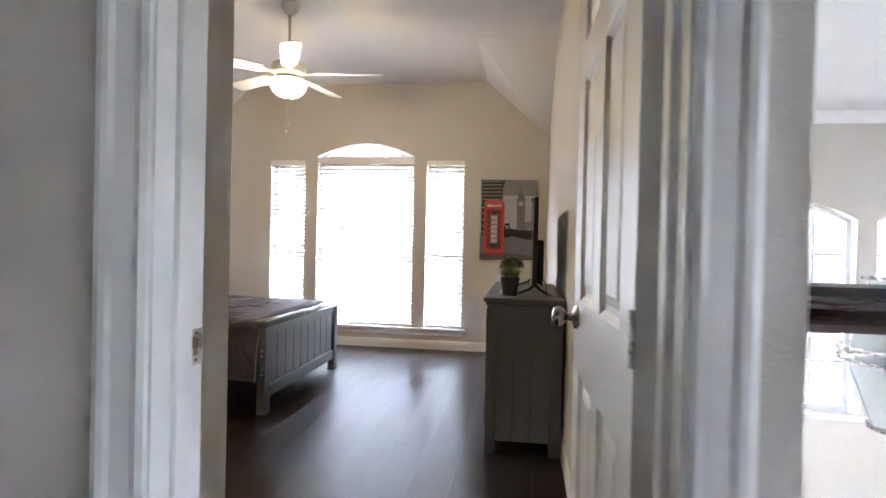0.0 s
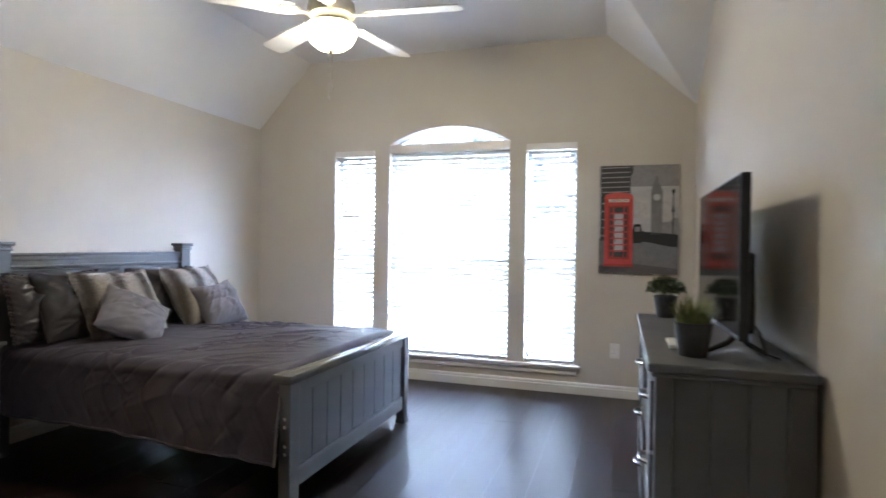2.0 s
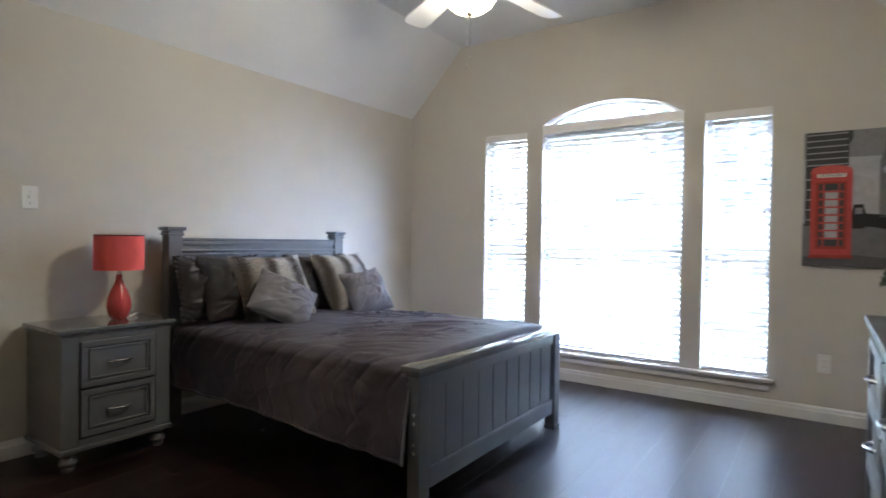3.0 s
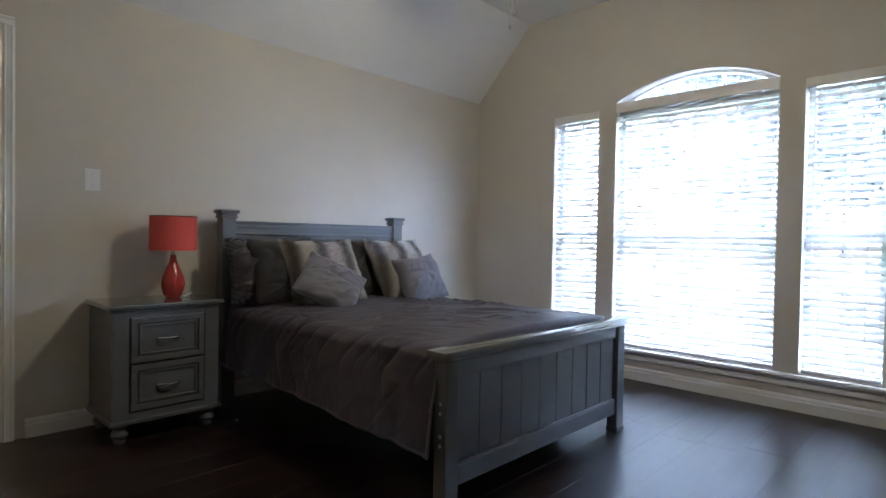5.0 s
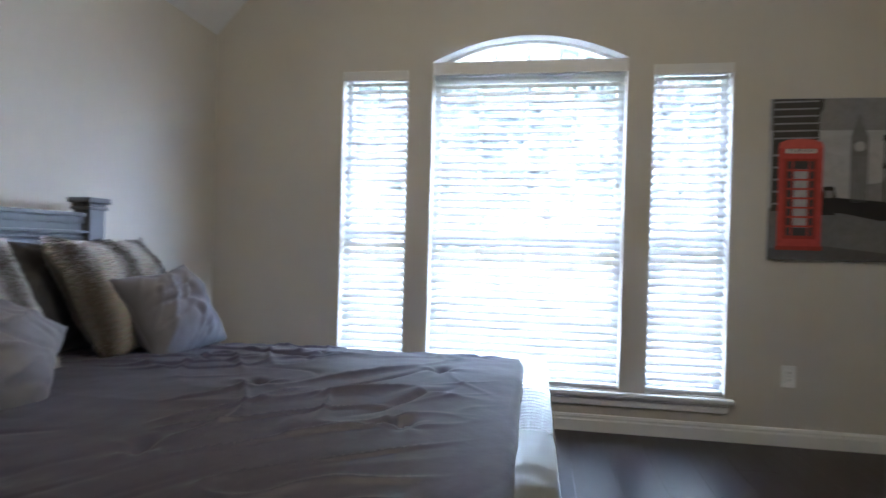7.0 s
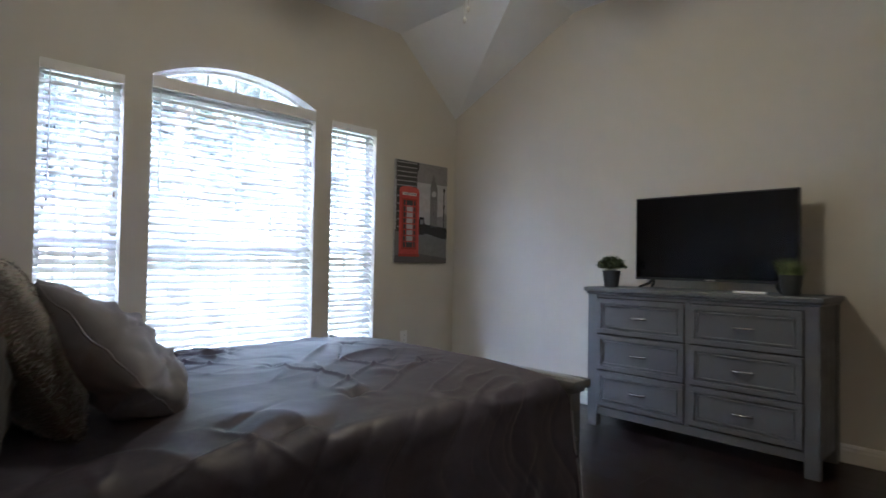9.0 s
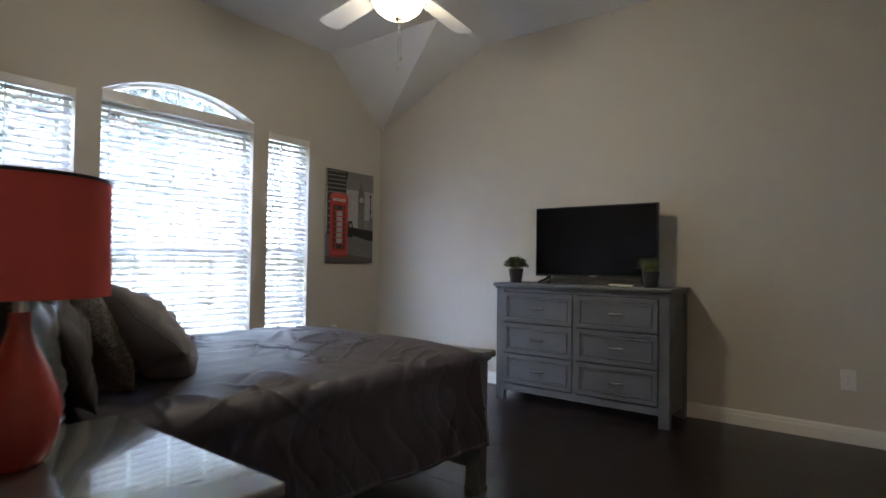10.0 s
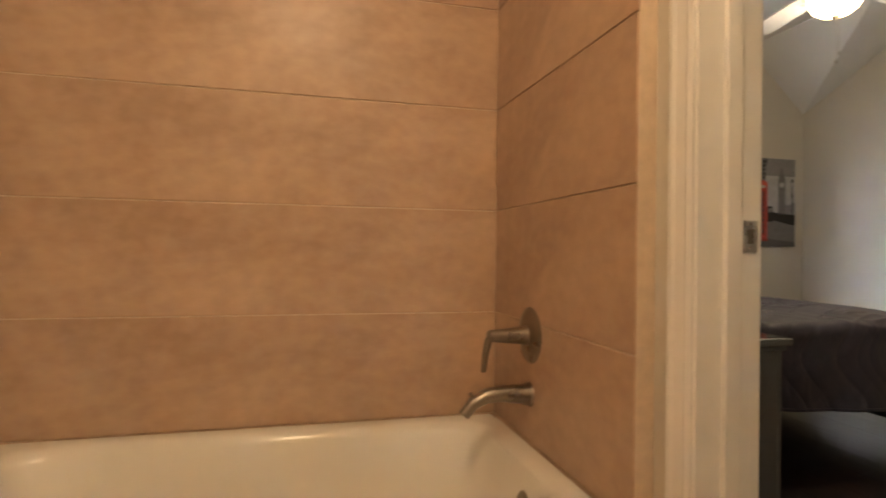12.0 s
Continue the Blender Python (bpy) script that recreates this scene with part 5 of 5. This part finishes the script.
def hall_arch(x, x0, x1):
    c, h = (x1 - x0) / 2, HA1 - HA0
    r = (c * c + h * h) / (2 * h)
    return HA0 + math.sqrt(max(0, r * r - (x - (x0 + x1) / 2) ** 2)) - (r - h)


bm = bmesh.new()
for x0, x1 in ((0.295, HW[0][0]), (HW[0][1], HW[1][0]), (HW[1][1], 4.6)):
    bx(bm, x0, x1, 5.5, 5.66, -2.9, 2.5)
for x0, x1 in HW:
    bx(bm, x0, x1, 5.5, 5.66, -2.9, HS)
    xs = [x0 + (x1 - x0) * k / 20 for k in range(21)]
    prism([(x, hall_arch(x, x0, x1)) for x in xs] + [(x1, 2.5), (x0, 2.5)], 0.16, bm, "y", 5.5)
struct("hall_wall_north", bm, WALL, "beige painted wall with arched windows", "wall")
struct("hall_sill", box(HW[0][0] - 0.04, HW[1][1] + 0.04, 5.45, 5.5, HS - 0.05, HS - 0.002, bev=0.006), TRIM, "white window sill", "trim")
for i, (x0, x1) in enumerate(HW):
    w = thing("window_%d" % (i + 4), "white arched window looking on a brick wall", "window", kind="structure")
    fr = bmesh.new()
    for a, b in ((x0, x0 + 0.04), (x1 - 0.04, x1)):
        bx(fr, a, b, 5.60, 5.65, HS, HA0)
    bx(fr, x0 + 0.04, x1 - 0.04, 5.60, 5.65, HS, HS + 0.05)
    bx(fr, x0 + 0.04, x1 - 0.04, 5.595, 5.65, 0.60, 0.66)
    xs = [x0 + (x1 - x0) * k / 20 for k in range(21)]
    prism([(x, hall_arch(x, x0, x1)) for x in xs] + [(x, hall_arch(x, x0, x1) - 0.04) for x in xs[::-1]], 0.05, fr, "y", 5.60)
    part("window_frame", fr, VINYL, w)
    for k in (1, 2):
        x = x0 + (x1 - x0) * k / 3
        part("muntin", box(x - 0.009, x + 0.009, 5.612, 5.624, HS + 0.05, hall_arch(x, x0, x1) - 0.04), VINYL, w)
    for z in (0.15, 1.13):
        part("muntin", box(x0 + 0.04, x1 - 0.04, 5.613, 5.623, z - 0.009, z + 0.009), VINYL, w)
    g = part("pane", box(x0 + 0.03, x1 - 0.03, 5.63, 5.634, HS + 0.03, HA0), GLASS, w)
    g.visible_shadow = False
# wooden guard rail
rl = thing("guard_rail", "dark mahogany handrail along the open landing", "handrail")
prof = [(-0.030, 0.0), (0.030, 0.0), (0.031, 0.010), (0.024, 0.018), (0.030, 0.030), (0.030, 0.046), (0.020, 0.058), (0.0, 0.062), (-0.020, 0.058), (-0.030, 0.046), (-0.030, 0.030), (-0.024, 0.018), (-0.031, 0.010)]
part("handrail", prism([(YD0 + 0.05 + y, 1.045 + z) for y, z in prof], 2.4, None, "x", 0.296), RAILW, rl)
part("newel_post", box(2.70, 2.79, YD0 + 0.005, YD0 + 0.095, 0.0, 1.2, bev=0.008), RAILW, rl)
# glass lantern hanging in the open room
ln = thing("pendant_lantern", "hanging lantern with tapered frosted glass panels", "pendant lamp", pose(2.10, 3.5, 0))
for k in range(6):
    for z0, z1, r0, r1 in ((0.62, 0.98, 0.34, 0.24), (0.18, 0.52, 0.20, 0.33)):
        a0, a1 = (k + 0.06) * math.pi / 3, (k + 0.94) * math.pi / 3
        bm = bmesh.new()
        vs = [(r0 * math.cos(a0), r0 * math.sin(a0), z0), (r0 * math.cos(a1), r0 * math.sin(a1), z0), (r1 * math.cos(a1), r1 * math.sin(a1), z1), (r1 * math.cos(a0), r1 * math.sin(a0), z1)]
        o = [bm.verts.new(v) for v in vs]
        q = [bm.verts.new((v[0] * 0.975, v[1] * 0.975, v[2])) for v in vs]
        bm.faces.new(o)
        bm.faces.new(q[::-1])
        for i in range(4):
            j = (i + 1) % 4
            bm.faces.new((o[i], o[j], q[j], q[i]))
        part("glass_panel", bm, FROST, ln)
for z, r in ((0.54, 0.345), (0.60, 0.345), (0.16, 0.2), (1.0, 0.24)):
    part("ring", lathe([(r - 0.012, z), (r + 0.006, z), (r + 0.006, z + 0.014), (r - 0.012, z + 0.014), (r - 0.012, z)], 36), STEEL, ln)
part("stem", lathe([(0, 0.16), (0.012, 0.16), (0.012, 2.38), (0.06, 2.385), (0.06, 2.4), (0, 2.4)], 16), STEEL, ln, smooth=True)
for k in range(6):
    a = k * math.pi / 3
    part("candle_sleeve", lathe([(0, 0.60), (0.016, 0.60), (0.016, 0.72), (0, 0.72)], 14, at=(0.16 * math.cos(a), 0.16 * math.sin(a), 0)), FROST, ln)
    part("arm", tube([(0.012 * math.cos(a), 0.012 * math.sin(a), 0.58), (0.34 * math.cos(a), 0.34 * math.sin(a), 0.585)], 0.006, 8), STEEL, ln)

# ---- outdoors ----
struct("ground", box(-400, 400, 6.8, 800, -3.4, -3.2), LAWN, "green lawn reaching to the horizon", "lawn")
struct("ground_south", box(-400, 400, -800, 6.8, -3.42, -3.2), LAWN, "green lawn round the house", "lawn")
brick_wall = struct("brick_wall", box(1.2, 4.6, 6.40, 6.6, -3.2, 2.6), MORTAR, "pale brick wall of the next wing", "brick wall")


def tree(m, label, seed, hgt, spread, leaves):
    rng = random.Random(seed)
    t = thing("tree", label, "tree", m, "trees outside the window")
    tr = bmesh.new()
    tube([(0, 0, 0), (0.05, 0.02, hgt * 0.25), (0.0, -0.05, hgt * 0.5), (0.1, 0.0, hgt * 0.92)], [0.20, 0.15, 0.11, 0.03], 10, tr)
    tips = []
    for k in range(17):
        a, z = k * 2.4 + rng.uniform(-0.4, 0.4), hgt * rng.uniform(0.36, 0.85)
        r = spread * rng.uniform(0.55, 1.0) * (1.15 - 0.55 * z / hgt)
        e = Vector((r * math.cos(a), r * math.sin(a), z + rng.uniform(0.3, 0.25 * hgt)))
        mid = Vector((e.x * 0.5, e.y * 0.5, (z + e.z) / 2 - 0.1))
        tube([(0, 0, z), mid, e], [0.07, 0.05, 0.015], 6, tr)
        tips += [mid.lerp(e, f) for f in (0.2, 0.55, 0.85, 1.0)]
    tips += [Vector((rng.uniform(-0.4, 0.4), rng.uniform(-0.4, 0.4), hgt * f)) for f in (0.8, 0.9, 1.0)]
    part("trunk", tr, BARK, t, smooth=True)
    vs, fs = [], []
    per = leaves // len(tips)
    for c in tips:
        rad = spread * rng.uniform(0.16, 0.34)
        for k in range(per):
            o = Vector((rng.gauss(0, 1), rng.gauss(0, 1), rng.gauss(0, 0.7))) * rad * 0.55
            p = c + o
            d = Vector((rng.gauss(0, 1), rng.gauss(0, 1), rng.gauss(-0.3, 0.7))).normalized()
            s = d.cross(Vector((rng.gauss(0, 1), rng.gauss(0, 1), rng.gauss(0, 1)))).normalized()
            L, w = rng.uniform(0.06, 0.10), rng.uniform(0.024, 0.04)
            b = len(vs)
            vs += [p - d * L, p + s * w, p + d * L, p - s * w]
            fs.append((b, b + 1, b + 2, b + 3))
    me = bpy.data.meshes.new("crown")
    me.from_pydata([tuple(v) for v in vs], [], fs)
    me.materials.append(TREEL)
    cr = new("crown", me)
    cr.parent = t
    return t


t1 = tree(pose(-4.6, 15.5, -3.2), "leafy green tree behind the window", 11, 11.2, 3.3, 46000)
t2 = tree(pose(-1.4, 18.0, -3.2), "tall leafy green tree behind the window", 12, 12.4, 3.7, 46000)
copy_thing(t1, pose(2.4, 17.0, -3.2, 0, 0, 140))
copy_thing(t2, pose(-8.8, 18.0, -3.2, 0, 0, 75))
copy_thing(t1, pose(-13.5, 17.5, -3.2, 0, 0, 220))
copy_thing(t2, pose(6.5, 20.0, -3.2, 0, 0, 200))
copy_thing(t1, pose(-7.6, 31.0, -3.2, 0, 0, 40))
copy_thing(t1, pose(-2.9, 20.5, -3.2, 0, 0, 260))
copy_thing(t2, pose(-6.4, 24.0, -3.2, 0, 0, 15))
copy_thing(t1, pose(0.6, 14.5, -3.2, 0, 0, 300))
copy_thing(t2, pose(3.5, 33.0, -3.2, 0, 0, 310))
# board fence across the garden
fe = thing("garden_fence", "weathered wooden board fence across the lawn", "fence")
FENCE = mat("fence_wood", (0.13, 0.11, 0.09), 0.85, vary=0.25, scale=2, stretch=(6, 6, 0.6), per_object=0.3)
fm = mesh_of("board", box(-0.068, 0.068, -0.01, 0.01, 0, 1.8), FENCE)
for k in range(150):
    f = new("board", fm)
    f.parent = fe
    f.matrix_local = pose(-11 + 0.142 * k, 13.4, -3.2)
for z in (-2.8, -1.75):
    part("rail", box(-11.1, 10.4, 13.41, 13.45, z, z + 0.09), FENCE, fe)

# ---- pieces: bricks, wall tiles, planks ----


def piece_mesh(name, sx, sy, sz, ch, material, face):
    """A block with one chamfered face: 'z' up, 'x' towards -x, 'y' towards -y. Origin at the centre of the back."""
    bm = bmesh.new()
    a, b = (sx / 2, sy / 2) if face == "z" else (sy / 2, sz / 2) if face == "x" else (sx / 2, sz / 2)
    h = sz if face == "z" else sx if face == "x" else sy

    def put(u, v, d):
        return (u, v, d) if face == "z" else (-d, u, v) if face == "x" else (u, -d, v)
    r = [[bm.verts.new(put(u * (a - c), v * (b - c), d)) for u, v in ((-1, -1), (1, -1), (1, 1), (-1, 1))] for c, d in ((0, 0), (0, h - ch), (ch, h))]
    for p, q in zip(r, r[1:]):
        for i in range(4):
            j = (i + 1) % 4
            bm.faces.new((p[i], p[j], q[j], q[i]))
    bm.faces.new(r[2])
    bm.faces.new(r[0][::-1])
    return mesh_of(name, bm, material)


me = piece_mesh("brick", 0.193, 0.012, 0.057, 0.003, BRICK, "y")
rng = random.Random(4)
for r in range(30):
    z = -0.75 + r * 0.0675
    for c in range(8):
        o = new("brick", me)
        o.parent = brick_wall
        o.matrix_local = pose(2.55 + 0.2035 * c + (0.1 if r % 2 else 0), 6.40 + rng.uniform(0, 0.003), z)

rows_z = [-0.021 + 0.356 * k for k in range(8)]
cache = {}


def tile(parent, face, u0, u1, z0, z1):
    key = (face, round(u1 - u0, 3), round(z1 - z0, 3))
    if key not in cache:
        w, h = u1 - u0 - 0.002, z1 - z0 - 0.004
        cache[key] = piece_mesh("tile", 0.010 if face == "x" else w, w if face == "x" else 0.010, h, 0.0015, TILE, face)
    o = new("tile", cache[key])
    o.parent = parent
    o.matrix_local = pose(TX + 0.010, (u0 + u1) / 2, (z0 + z1) / 2) if face == "x" else pose((u0 + u1) / 2, TY + 0.010, (z0 + z1) / 2)


for k in range(7):
    z0, z1 = max(0.0, rows_z[k]), min(2.44, rows_z[k + 1])
    x = TX
    while x > -5.97:
        x2 = max(x - 1.525, -5.98)
        tile(bath_north, "y", x2, x, z0, z1)
        x = x2
    tile(bw, "x", 2.602, TY, z0, z1)

pw, gap = 0.1935, 0.0006
cache2 = {}
rng = random.Random(9)
x = XL - 0.14
while x < XR - 0.01:
    w = min(pw, XR - x)
    y = YD0 - rng.uniform(0, 1.0)
    while y < YN:
        ya, yb = max(y, YD0), min(y + 1.215, YN)
        if yb - ya > 0.03:
            key = (round(w, 3), round(yb - ya, 2))
            if key not in cache2:
                cache2[key] = piece_mesh("plank", w - gap, yb - ya - gap, 0.0118, 0.0002, PLANK, "z")
            o = new("plank", cache2[key])
            o.parent = floor
            o.matrix_local = pose(x + w / 2, (ya + yb) / 2, -0.0118 + rng.uniform(-0.0001, 0.0))
        y += 1.215
    x += pw
